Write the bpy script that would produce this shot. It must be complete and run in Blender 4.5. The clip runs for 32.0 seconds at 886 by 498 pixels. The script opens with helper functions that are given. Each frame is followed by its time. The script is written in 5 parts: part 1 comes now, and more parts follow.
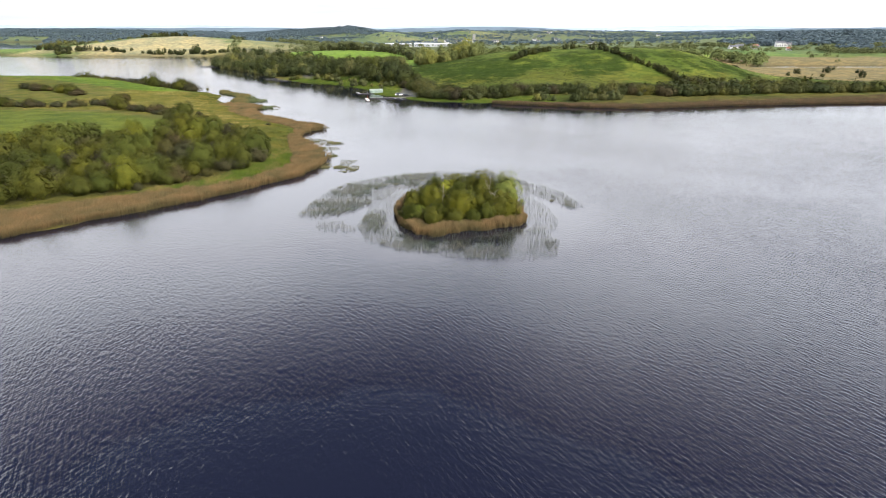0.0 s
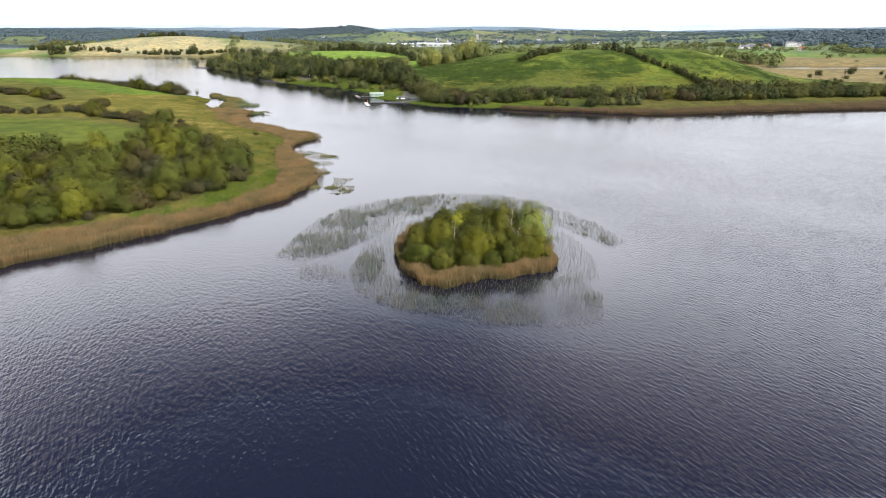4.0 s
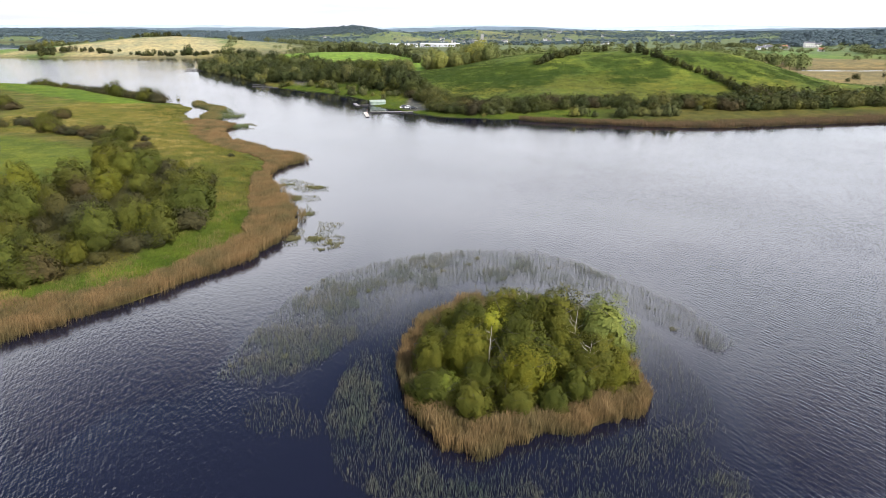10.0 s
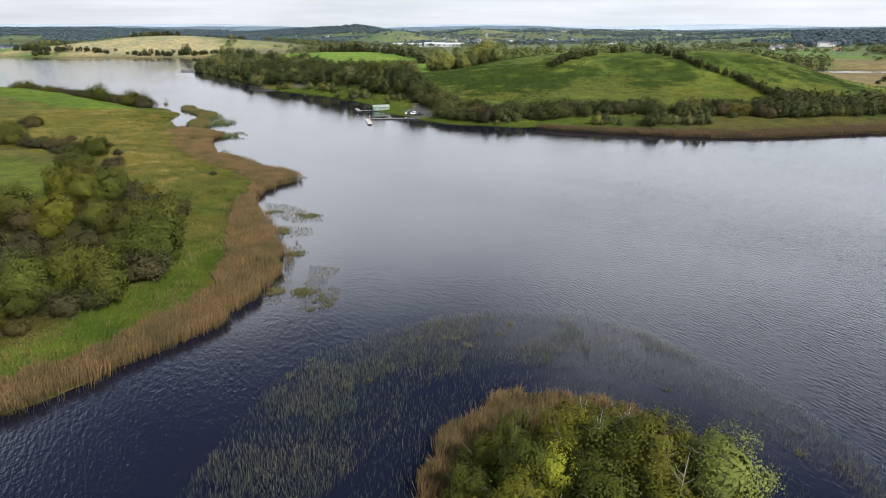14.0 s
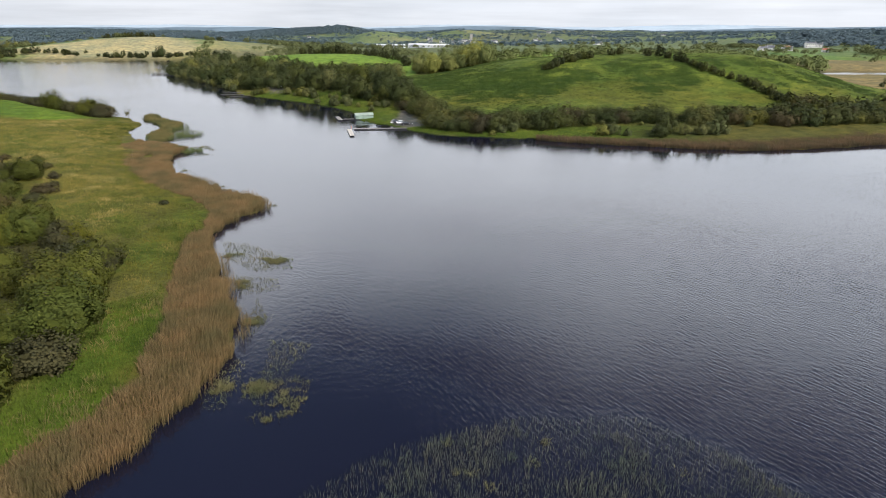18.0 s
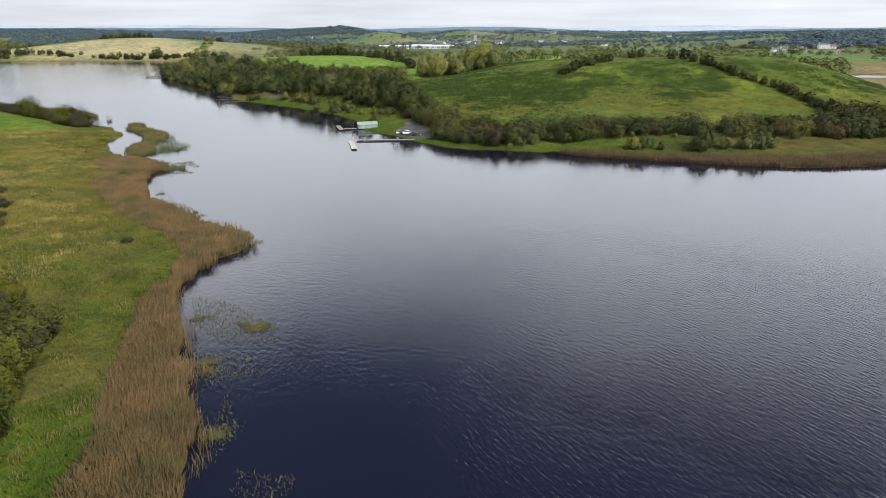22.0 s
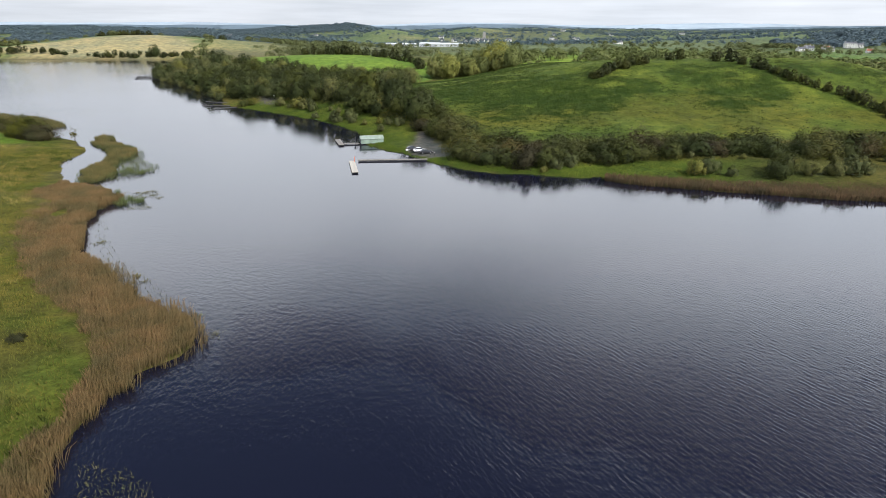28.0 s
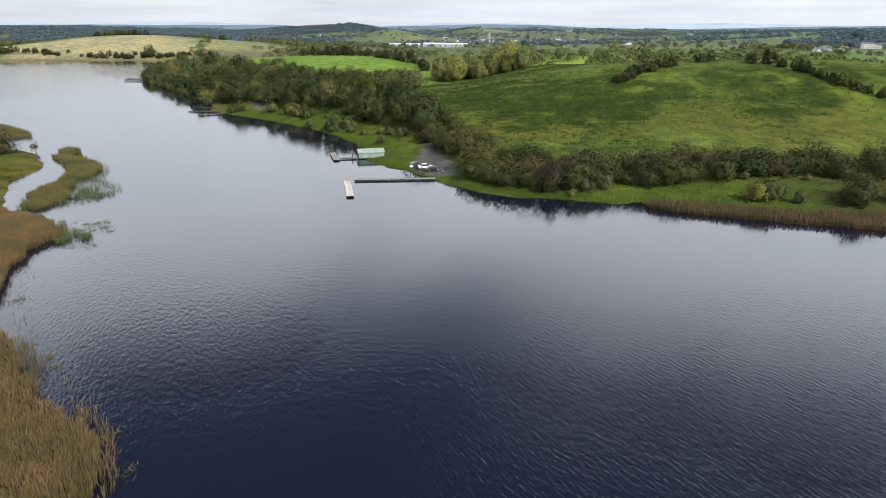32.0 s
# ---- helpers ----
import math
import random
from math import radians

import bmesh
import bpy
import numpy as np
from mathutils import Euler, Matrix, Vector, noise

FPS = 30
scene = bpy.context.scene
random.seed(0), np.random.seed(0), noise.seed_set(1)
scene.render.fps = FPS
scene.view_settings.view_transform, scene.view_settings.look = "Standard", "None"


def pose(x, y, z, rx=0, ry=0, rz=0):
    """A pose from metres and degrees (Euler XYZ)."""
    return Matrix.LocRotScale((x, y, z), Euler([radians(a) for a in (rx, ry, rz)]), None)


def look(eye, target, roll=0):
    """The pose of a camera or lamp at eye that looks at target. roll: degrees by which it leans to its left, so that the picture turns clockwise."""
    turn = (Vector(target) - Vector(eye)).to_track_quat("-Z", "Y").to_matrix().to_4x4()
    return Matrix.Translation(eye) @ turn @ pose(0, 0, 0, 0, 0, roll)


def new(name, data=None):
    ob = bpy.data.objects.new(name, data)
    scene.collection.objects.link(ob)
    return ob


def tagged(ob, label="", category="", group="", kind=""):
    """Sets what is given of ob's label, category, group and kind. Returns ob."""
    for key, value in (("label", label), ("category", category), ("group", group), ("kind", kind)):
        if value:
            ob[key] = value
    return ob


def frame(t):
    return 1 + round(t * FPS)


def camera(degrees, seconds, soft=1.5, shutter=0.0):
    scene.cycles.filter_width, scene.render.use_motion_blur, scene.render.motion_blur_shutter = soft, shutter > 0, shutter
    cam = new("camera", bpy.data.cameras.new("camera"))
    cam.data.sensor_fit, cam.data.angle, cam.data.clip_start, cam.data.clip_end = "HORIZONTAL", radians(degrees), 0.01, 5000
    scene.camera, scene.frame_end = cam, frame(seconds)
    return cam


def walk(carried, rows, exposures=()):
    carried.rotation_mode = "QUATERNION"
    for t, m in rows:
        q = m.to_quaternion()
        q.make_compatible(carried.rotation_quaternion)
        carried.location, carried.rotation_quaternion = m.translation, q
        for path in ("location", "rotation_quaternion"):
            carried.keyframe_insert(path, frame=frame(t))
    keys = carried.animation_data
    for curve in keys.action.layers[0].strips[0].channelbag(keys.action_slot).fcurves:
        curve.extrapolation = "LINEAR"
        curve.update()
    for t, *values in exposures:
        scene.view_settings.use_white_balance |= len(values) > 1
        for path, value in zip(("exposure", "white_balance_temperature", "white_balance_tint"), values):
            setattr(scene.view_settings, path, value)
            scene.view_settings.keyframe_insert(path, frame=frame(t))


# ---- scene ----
cam = camera(74.5, 32.0, soft=0.8)
PATH = [
    (0, (-0.244, -0.601, 40.707), (-0.27, 1.27, 40.001), 0.1),
    (0.5, (-0.518, 2.645, 40.639), (-0.545, 4.517, 39.934), 0.1),
    (1, (-0.785, 5.897, 40.568), (-0.813, 7.768, 39.862), 0.1),
    (1.5, (-1.046, 9.164, 40.496), (-1.075, 11.035, 39.791), 0.1),
    (2, (-1.303, 12.456, 40.432), (-1.332, 14.327, 39.728), 0.1),
    (2.5, (-1.561, 15.785, 40.388), (-1.591, 17.657, 39.683), 0.1),
    (3, (-1.828, 19.159, 40.376), (-1.859, 21.031, 39.671), 0.1),
    (3.5, (-2.107, 22.561, 40.396), (-2.139, 24.432, 39.69), 0.1),
    (5.5, (-3.259, 36.151, 40.541), (-3.294, 38.021, 39.834), 0.1),
    (6, (-3.551, 39.528, 40.583), (-3.587, 41.398, 39.876), 0.1),
    (6.5, (-3.853, 42.886, 40.619), (-3.889, 44.756, 39.912), 0.1),
    (7, (-4.168, 46.243, 40.646), (-4.206, 48.114, 39.938), 0.1),
    (7.5, (-4.499, 49.616, 40.663), (-4.538, 51.487, 39.956), 0.1),
    (8, (-4.843, 53.009, 40.673), (-4.883, 54.88, 39.966), 0.1),
    (8.5, (-5.197, 56.421, 40.679), (-5.237, 58.291, 39.972), 0.1),
    (9, (-5.558, 59.846, 40.682), (-5.6, 61.717, 39.976), 0.1),
    (9.5, (-5.925, 63.279, 40.684), (-5.967, 65.149, 39.978), 0.1),
    (10, (-6.299, 66.706, 40.687), (-6.341, 68.576, 39.98), 0.1),
    (10.5, (-6.682, 70.113, 40.691), (-6.726, 71.983, 39.983), 0.1),
    (11, (-7.082, 73.483, 40.695), (-7.127, 75.353, 39.987), 0.1),
    (11.5, (-7.508, 76.804, 40.7), (-7.554, 78.674, 39.991), 0.1),
    (12, (-7.967, 80.069, 40.705), (-8.014, 81.939, 39.996), 0.1),
    (12.5, (-8.458, 83.288, 40.711), (-8.506, 85.157, 40.002), 0.1),
    (13, (-8.962, 86.496, 40.719), (-9.01, 88.366, 40.01), 0.1),
    (13.5, (-9.448, 89.733, 40.728), (-9.497, 91.602, 40.019), 0.1),
    (15.5, (-11.232, 102.811, 40.776), (-11.286, 104.68, 40.065), 0.2),
    (15.6, (-11.311, 103.467, 40.780), (-11.363, 105.336, 40.069), 0.2),
    (15.7, (-11.390, 104.124, 40.784), (-11.419, 105.993, 40.073), 0.2),
    (15.8, (-11.469, 104.780, 40.787), (-11.477, 106.649, 40.077), 0.2),
    (15.9, (-11.548, 105.437, 40.791), (-11.546, 107.306, 40.081), 0.2),
    (16, (-11.627, 106.093, 40.795), (-11.619, 107.962, 40.085), 0.2),
    (16.5, (-11.97, 109.374, 40.824), (-11.964, 111.244, 40.114), 0.2),
    (17, (-12.285, 112.653, 40.859), (-12.281, 114.523, 40.149), 0.2),
    (17.5, (-12.605, 115.924, 40.891), (-12.602, 117.794, 40.182), 0.2),
    (18, (-12.949, 119.179, 40.92), (-12.949, 121.05, 40.212), 0.1),
    (18.5, (-13.329, 122.414, 40.945), (-13.33, 124.285, 40.238), 0.1),
    (19, (-13.75, 125.626, 40.97), (-13.752, 127.497, 40.264), 0.1),
    (19.5, (-14.21, 128.818, 40.995), (-14.213, 130.689, 40.29), 0.1),
    (20, (-14.699, 131.996, 41.022), (-14.703, 133.867, 40.316), 0.1),
    (20.5, (-15.201, 135.167, 41.048), (-15.205, 137.038, 40.343), 0.1),
    (21, (-15.694, 138.338, 41.076), (-15.698, 140.209, 40.37), 0.1),
    (21.5, (-16.163, 141.511, 41.104), (-16.168, 143.382, 40.398), 0.1),
    (22, (-16.6, 144.689, 41.136), (-16.607, 146.56, 40.43), 0.1),
    (22.5, (-17.006, 147.872, 41.173), (-17.014, 149.743, 40.466), 0.1),
    (23, (-17.387, 151.062, 41.215), (-17.397, 152.932, 40.507), 0.2),
    (23.5, (-17.751, 154.26, 41.262), (-17.762, 156.13, 40.553), 0.2),
    (24, (-18.104, 157.472, 41.31), (-18.118, 159.342, 40.6), 0.2),
    (24.5, (-18.454, 160.71, 41.354), (-18.469, 162.58, 40.644), 0.2),
    (25, (-18.805, 163.992, 41.391), (-18.823, 165.862, 40.681), 0.2),
    (25.5, (-19.159, 167.322, 41.418), (-19.179, 169.191, 40.708), 0.2),
    (27.5, (-20.553, 180.79, 41.491), (-20.578, 182.657, 40.777), 0.2),
    (28, (-20.886, 184.194, 41.498), (-20.912, 186.062, 40.784), 0.2),
    (28.5, (-21.196, 187.646, 41.487), (-21.224, 189.515, 40.774), 0.2),
    (29, (-21.489, 191.15, 41.457), (-21.518, 193.019, 40.744), 0.2),
    (29.5, (-21.773, 194.691, 41.408), (-21.803, 196.559, 40.695), 0.2),
    (30, (-22.053, 198.255, 41.34), (-22.085, 200.123, 40.627), 0.2),
    (30.5, (-22.333, 201.837, 41.249), (-22.366, 203.705, 40.535), 0.2),
    (31, (-22.614, 205.427, 41.129), (-22.649, 207.295, 40.416), 0.2),
    (31.5, (-22.9, 209.017, 40.977), (-22.935, 210.885, 40.264), 0.2),
    (32, (-23.192, 212.596, 40.791), (-23.229, 214.464, 40.078), 0.2),
]
walk(cam, [(t, look(eye, target, roll)) for t, eye, target, roll in PATH],
     exposures=[(0.0, 1.1, 6400, 12.5), (6.0, 1.15, 6400, 13.0), (10.0, 1.08, 6400, 13.0), (13.0, 0.75, 6300, 11.0), (17.0, 0.66, 6300, 11.0), (32.0, 0.66, 6200, 10.0)])

# ---- light ----
SUN_ELEV, SUN_AZ = radians(42), radians(128)      # azimuth clockwise from +y: from behind and to the right
world = bpy.data.worlds.new("sky")
scene.world = world
world.use_nodes = True
wn, wl = world.node_tree.nodes, world.node_tree.links
bg = wn["Background"]
sky = wn.new("ShaderNodeTexSky")
sky.sky_type, sky.sun_disc = "NISHITA", False
sky.sun_elevation, sky.sun_rotation = SUN_ELEV, SUN_AZ
sky.air_density, sky.dust_density = 1.0, 1.5
geo = wn.new("ShaderNodeTexCoord")
sep = wn.new("ShaderNodeSeparateXYZ")
wl.new(geo.outputs["Generated"], sep.inputs[0])
squash = wn.new("ShaderNodeMapping")
squash.inputs["Scale"].default_value = (1.0, 1.0, 2.6)
wl.new(geo.outputs["Generated"], squash.inputs[0])
cloud = wn.new("ShaderNodeTexNoise")
cloud.inputs["Scale"].default_value, cloud.inputs["Detail"].default_value = 2.6, 6.0
cloud.inputs["Roughness"].default_value, cloud.inputs["Distortion"].default_value = 0.55, 0.3
wl.new(squash.outputs[0], cloud.inputs["Vector"])
# the cloud deck thickens towards the horizon
low = wn.new("ShaderNodeMapRange")
low.inputs["From Min"].default_value, low.inputs["From Max"].default_value = 0.0, 0.805
low.inputs["To Min"].default_value, low.inputs["To Max"].default_value = 0.69, -0.4
wl.new(sep.outputs["Z"], low.inputs["Value"])
summed = wn.new("ShaderNodeMath")
summed.operation = "MULTIPLY_ADD"
summed.inputs[1].default_value = 0.9
wl.new(cloud.outputs["Fac"], summed.inputs[0])
wl.new(low.outputs[0], summed.inputs[2])
cover = wn.new("ShaderNodeMapRange")
cover.interpolation_type = "SMOOTHSTEP"
cover.inputs["From Min"].default_value, cover.inputs["From Max"].default_value = 0.36, 0.63
wl.new(summed.outputs[0], cover.inputs["Value"])
shade = wn.new("ShaderNodeValToRGB")
shade.color_ramp.elements[0].position, shade.color_ramp.elements[0].color = 0.3, (3.75, 3.95, 4.2, 1)
shade.color_ramp.elements[1].position, shade.color_ramp.elements[1].color = 0.7, (4.8, 4.88, 5.02, 1)
wl.new(cloud.outputs["Fac"], shade.inputs[0])
mixed = wn.new("ShaderNodeMix")
mixed.data_type = "RGBA"
wl.new(cover.outputs[0], mixed.inputs[0])
wl.new(sky.outputs[0], mixed.inputs[6])
# an overcast deck is brighter higher up
lift = wn.new("ShaderNodeMapRange")
lift.inputs["From Min"].default_value, lift.inputs["From Max"].default_value = 0.05, 0.33
lift.inputs["To Min"].default_value, lift.inputs["To Max"].default_value = 1.2, 3.75
wl.new(sep.outputs["Z"], lift.inputs["Value"])
lifted = wn.new("ShaderNodeVectorMath")
lifted.operation = "SCALE"
wl.new(shade.outputs[0], lifted.inputs[0])
# the cloud is thinner towards the sunny side
sunny = wn.new("ShaderNodeMapRange")
sunny.inputs["From Min"].default_value, sunny.inputs["From Max"].default_value = -0.6, 0.9
sunny.inputs["To Min"].default_value, sunny.inputs["To Max"].default_value = 0.94, 1.08
wl.new(sep.outputs["X"], sunny.inputs["Value"])
both = wn.new("ShaderNodeMath")
both.operation = "MULTIPLY"
wl.new(lift.outputs[0], both.inputs[0])
wl.new(sunny.outputs[0], both.inputs[1])
# long thin streaks of cloud
thin = wn.new("ShaderNodeMapping")
thin.inputs["Scale"].default_value = (1.0, 1.0, 16.0)
wl.new(geo.outputs["Generated"], thin.inputs[0])
streak = wn.new("ShaderNodeTexNoise")
streak.inputs["Scale"].default_value, streak.inputs["Detail"].default_value, streak.inputs["Roughness"].default_value = 4.5, 5.0, 0.55
wl.new(thin.outputs[0], streak.inputs["Vector"])
veil = wn.new("ShaderNodeMapRange")
veil.inputs["From Min"].default_value, veil.inputs["From Max"].default_value = 0.34, 0.66
veil.inputs["To Min"].default_value, veil.inputs["To Max"].default_value = 0.93, 1.07
wl.new(streak.outputs["Fac"], veil.inputs["Value"])
veiled = wn.new("ShaderNodeMath")
veiled.operation = "MULTIPLY"
wl.new(both.outputs[0], veiled.inputs[0])
wl.new(veil.outputs[0], veiled.inputs[1])
wl.new(veiled.outputs[0], lifted.inputs["Scale"])
wl.new(lifted.outputs[0], mixed.inputs[7])
wl.new(mixed.outputs[2], bg.inputs["Color"])
bg.inputs["Strength"].default_value = 0.1

sun_data = bpy.data.lights.new("sun", "SUN")
sun_data.energy, sun_data.angle, sun_data.color = 3.7, radians(2.5), (1.0, 0.95, 0.86)
sun = new("sun", sun_data)
sun_from = Vector((math.sin(SUN_AZ) * math.cos(SUN_ELEV), math.cos(SUN_AZ) * math.cos(SUN_ELEV), math.sin(SUN_ELEV)))
sun.matrix_world = look(sun_from * 300, (0, 0, 0))

# ---- materials ----


def material(name, rough=0.8, metal=0.0, spec=0.3):
    m = bpy.data.materials.new(name)
    m.use_nodes = True
    p = m.node_tree.nodes["Principled BSDF"]
    p.inputs["Roughness"].default_value, p.inputs["Metallic"].default_value = rough, metal
    p.inputs["Specular IOR Level"].default_value = spec
    return m, m.node_tree.nodes, m.node_tree.links, p


def noise_node(n, l, scale, detail=4.0, rough=0.6, coords="Object", stretch=None, twist=0.0):
    tc = n.new("ShaderNodeTexCoord")
    t = n.new("ShaderNodeTexNoise")
    t.inputs["Scale"].default_value, t.inputs["Detail"].default_value = scale, detail
    t.inputs["Roughness"].default_value, t.inputs["Distortion"].default_value = rough, twist
    if stretch:
        mp = n.new("ShaderNodeMapping")
        mp.vector_type = "TEXTURE"
        mp.inputs["Scale"].default_value = stretch[:3]
        mp.inputs["Rotation"].default_value = (0, 0, stretch[3] if len(stretch) > 3 else 0)
        l.new(tc.outputs[coords], mp.inputs[0])
        l.new(mp.outputs[0], t.inputs["Vector"])
    else:
        l.new(tc.outputs[coords], t.inputs["Vector"])
    return t


def ramp(n, l, source, stops):
    r = n.new("ShaderNodeValToRGB")
    while len(r.color_ramp.elements) < len(stops):
        r.color_ramp.elements.new(0.5)
    for e, (at, c) in zip(r.color_ramp.elements, stops):
        e.position, e.color = at, (*c, 1) if len(c) == 3 else c
    l.new(source, r.inputs[0])
    return r


def blend(n, l, kind, fac, a, b):
    m = n.new("ShaderNodeMix")
    m.data_type, m.blend_type = "RGBA", kind
    for i, v in ((0, fac), (6, a), (7, b)):
        if isinstance(v, (int, float)):
            m.inputs[i].default_value = v
        elif isinstance(v, tuple):
            m.inputs[i].default_value = (*v, 1)
        else:
            l.new(v, m.inputs[i])
    return m.outputs[2]


def bumped(n, l, p, source, strength, distance):
    b = n.new("ShaderNodeBump")
    b.inputs["Strength"].default_value, b.inputs["Distance"].default_value = strength, distance
    l.new(source, b.inputs["Height"])
    l.new(b.outputs[0], p.inputs["Normal"])
    return b


def plain(name, colour, rough=0.7, metal=0.0, spec=0.4, scale=3.0, vary=0.18, relief=0.0):
    """A painted, wooden or metal surface with light soiling at two scales."""
    m, n, l, p = material(name, rough, metal, spec)
    a, b = noise_node(n, l, scale), noise_node(n, l, scale * 9)
    dark = tuple(c * (1 - 2 * vary) for c in colour)
    bright = tuple(min(1, c * (1 + vary)) for c in colour)
    big = ramp(n, l, a.outputs["Fac"], [(0.3, dark), (0.62, bright)])
    small = ramp(n, l, b.outputs["Fac"], [(0.3, (0.8, 0.8, 0.8)), (0.7, (1, 1, 1))])
    l.new(blend(n, l, "MULTIPLY", 0.7, big.outputs[0], small.outputs[0]), p.inputs["Base Color"])
    if relief:
        bumped(n, l, p, b.outputs["Fac"], 0.6, relief)
    return m


def foliage(name, dark, mid, bright, thin=0.25):
    """Leaves: every leaf its own shade, every plant its own cast."""
    m, n, l, p = material(name, 0.7, 0.0, 0.07)
    g = n.new("ShaderNodeNewGeometry")
    o = n.new("ShaderNodeObjectInfo")
    dark, bright = (tuple(0.5 * (a + b) for a, b in zip(c, mid)) for c in (dark, bright))
    leaf = ramp(n, l, g.outputs["Random Per Island"], [(0.0, dark), (0.35, mid), (0.8, mid), (1.0, bright)])
    patch = noise_node(n, l, 0.9, 3.0)
    warm = ramp(n, l, patch.outputs["Fac"], [(0.35, (0.84, 0.88, 0.88)), (0.65, (1.14, 1.08, 0.94))])
    plant = ramp(n, l, o.outputs["Random"], [(0.0, (0.6, 0.66, 0.7)), (0.3, (0.86, 0.9, 0.92)), (0.6, (1.0, 0.96, 0.96)), (0.8, (1.12, 1.08, 0.9)), (1.0, (1.34, 1.24, 0.8))])
    c = blend(n, l, "MULTIPLY", 1.0, leaf.outputs[0], warm.outputs[0])
    c = blend(n, l, "MULTIPLY", 1.0, c, plant.outputs[0])
    l.new(c, p.inputs["Base Color"])
    t = n.new("ShaderNodeBsdfTranslucent")
    l.new(c, t.inputs["Color"])
    s = n.new("ShaderNodeMixShader")
    s.inputs[0].default_value = thin
    l.new(p.outputs[0], s.inputs[1])
    l.new(t.outputs[0], s.inputs[2])
    l.new(s.outputs[0], n["Material Output"].inputs["Surface"])
    return m


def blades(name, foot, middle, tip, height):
    """Reed and grass blades: foot darkened as if shaded, paler towards the dry tip."""
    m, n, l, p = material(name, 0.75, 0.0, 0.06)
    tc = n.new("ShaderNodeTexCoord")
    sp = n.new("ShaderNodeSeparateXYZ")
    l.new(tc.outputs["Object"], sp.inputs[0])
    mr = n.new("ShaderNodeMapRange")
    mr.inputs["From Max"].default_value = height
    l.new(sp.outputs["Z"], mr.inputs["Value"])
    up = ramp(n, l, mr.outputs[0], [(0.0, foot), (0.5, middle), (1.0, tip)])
    g = n.new("ShaderNodeNewGeometry")
    each = ramp(n, l, g.outputs["Random Per Island"], [(0.0, (0.74, 0.72, 0.68)), (0.55, (1.0, 1.0, 1.0)), (1.0, (1.25, 1.22, 1.15))])
    patch = noise_node(n, l, 0.16, 4.0)
    wide = ramp(n, l, patch.outputs["Fac"], [(0.3, (0.62, 0.76, 0.68)), (0.7, (1.22, 1.1, 1.0))])
    c = blend(n, l, "MULTIPLY", 1.0, up.outputs[0], each.outputs[0])
    l.new(blend(n, l, "MULTIPLY", 1.0, c, wide.outputs[0]), p.inputs["Base Color"])
    return m


def ground_material():
    m, n, l, p = material("turf_and_soil", 0.95, 0.0, 0.05)
    at = n.new("ShaderNodeVertexColor")
    at.layer_name = "cover"
    big, mid, fine = noise_node(n, l, 0.022, 6.0), noise_node(n, l, 0.16, 5.0, 0.65), noise_node(n, l, 1.3, 5.0, 0.7)
    swath = noise_node(n, l, 0.05, 5.0, 0.6, stretch=(1.0, 0.32, 1.0, 0.35), twist=0.8)
    a = ramp(n, l, big.outputs["Fac"], [(0.3, (0.72, 0.8, 0.8)), (0.7, (1.28, 1.16, 0.95))])
    b = ramp(n, l, mid.outputs["Fac"], [(0.32, (0.6, 0.66, 0.66)), (0.68, (1.34, 1.28, 1.16))])
    c = ramp(n, l, fine.outputs["Fac"], [(0.3, (0.6, 0.62, 0.6)), (0.7, (1.35, 1.32, 1.25))])
    d = ramp(n, l, swath.outputs["Fac"], [(0.4, (0.87, 0.92, 0.92)), (0.6, (1.06, 1.04, 1.0))])
    x = at.outputs["Color"]
    for r in (a, b, c, d):
        x = blend(n, l, "MULTIPLY", 1.0, x, r.outputs[0])
    l.new(x, p.inputs["Base Color"])
    bumped(n, l, p, fine.outputs["Fac"], 0.8, 0.5)
    return m


def water_material():
    m, n, l, p = material("lake_water", 0.03, 0.0, 0.5)
    p.inputs["IOR"].default_value = 1.333
    p.inputs["Base Color"].default_value = (0.0054, 0.0059, 0.0132, 1)
    big = noise_node(n, l, 0.012, 4.0, 0.6, stretch=(1.6, 1.0, 1.0, -0.5))
    wind = n.new("ShaderNodeMapRange")
    wind.inputs["From Min"].default_value, wind.inputs["From Max"].default_value = 0.36, 0.62
    wind.inputs["To Min"].default_value, wind.inputs["To Max"].default_value = 0.6, 1.0
    l.new(big.outputs["Fac"], wind.inputs["Value"])
    # a main wave train, a crossing one and fine chop
    ripple = noise_node(n, l, 1.0, 1.5, 0.45, stretch=(1.25, 0.36, 1.0, -1.05), twist=0.14)
    cross = noise_node(n, l, 1.0, 1.5, 0.45, stretch=(0.85, 0.36, 1.0, 1.1), twist=0.2)
    chop = noise_node(n, l, 1.0, 2.0, 0.5, stretch=(0.34, 0.15, 1.0, -0.9))
    total = ripple.outputs["Fac"]
    for train, weight in ((cross, 0.42), (chop, 0.22)):
        add = n.new("ShaderNodeMath")
        add.operation = "MULTIPLY_ADD"
        add.inputs[1].default_value = weight
        l.new(train.outputs["Fac"], add.inputs[0])
        l.new(total, add.inputs[2])
        total = add.outputs[0]
    b = bumped(n, l, p, total, 1.0, 0.14)
    lee = n.new("ShaderNodeVertexColor")
    lee.layer_name = "shelter"
    calm = n.new("ShaderNodeMath")
    calm.operation = "MULTIPLY"
    l.new(wind.outputs[0], calm.inputs[0])
    l.new(lee.outputs["Color"], calm.inputs[1])
    l.new(calm.outputs[0], b.inputs["Strength"])
    return m


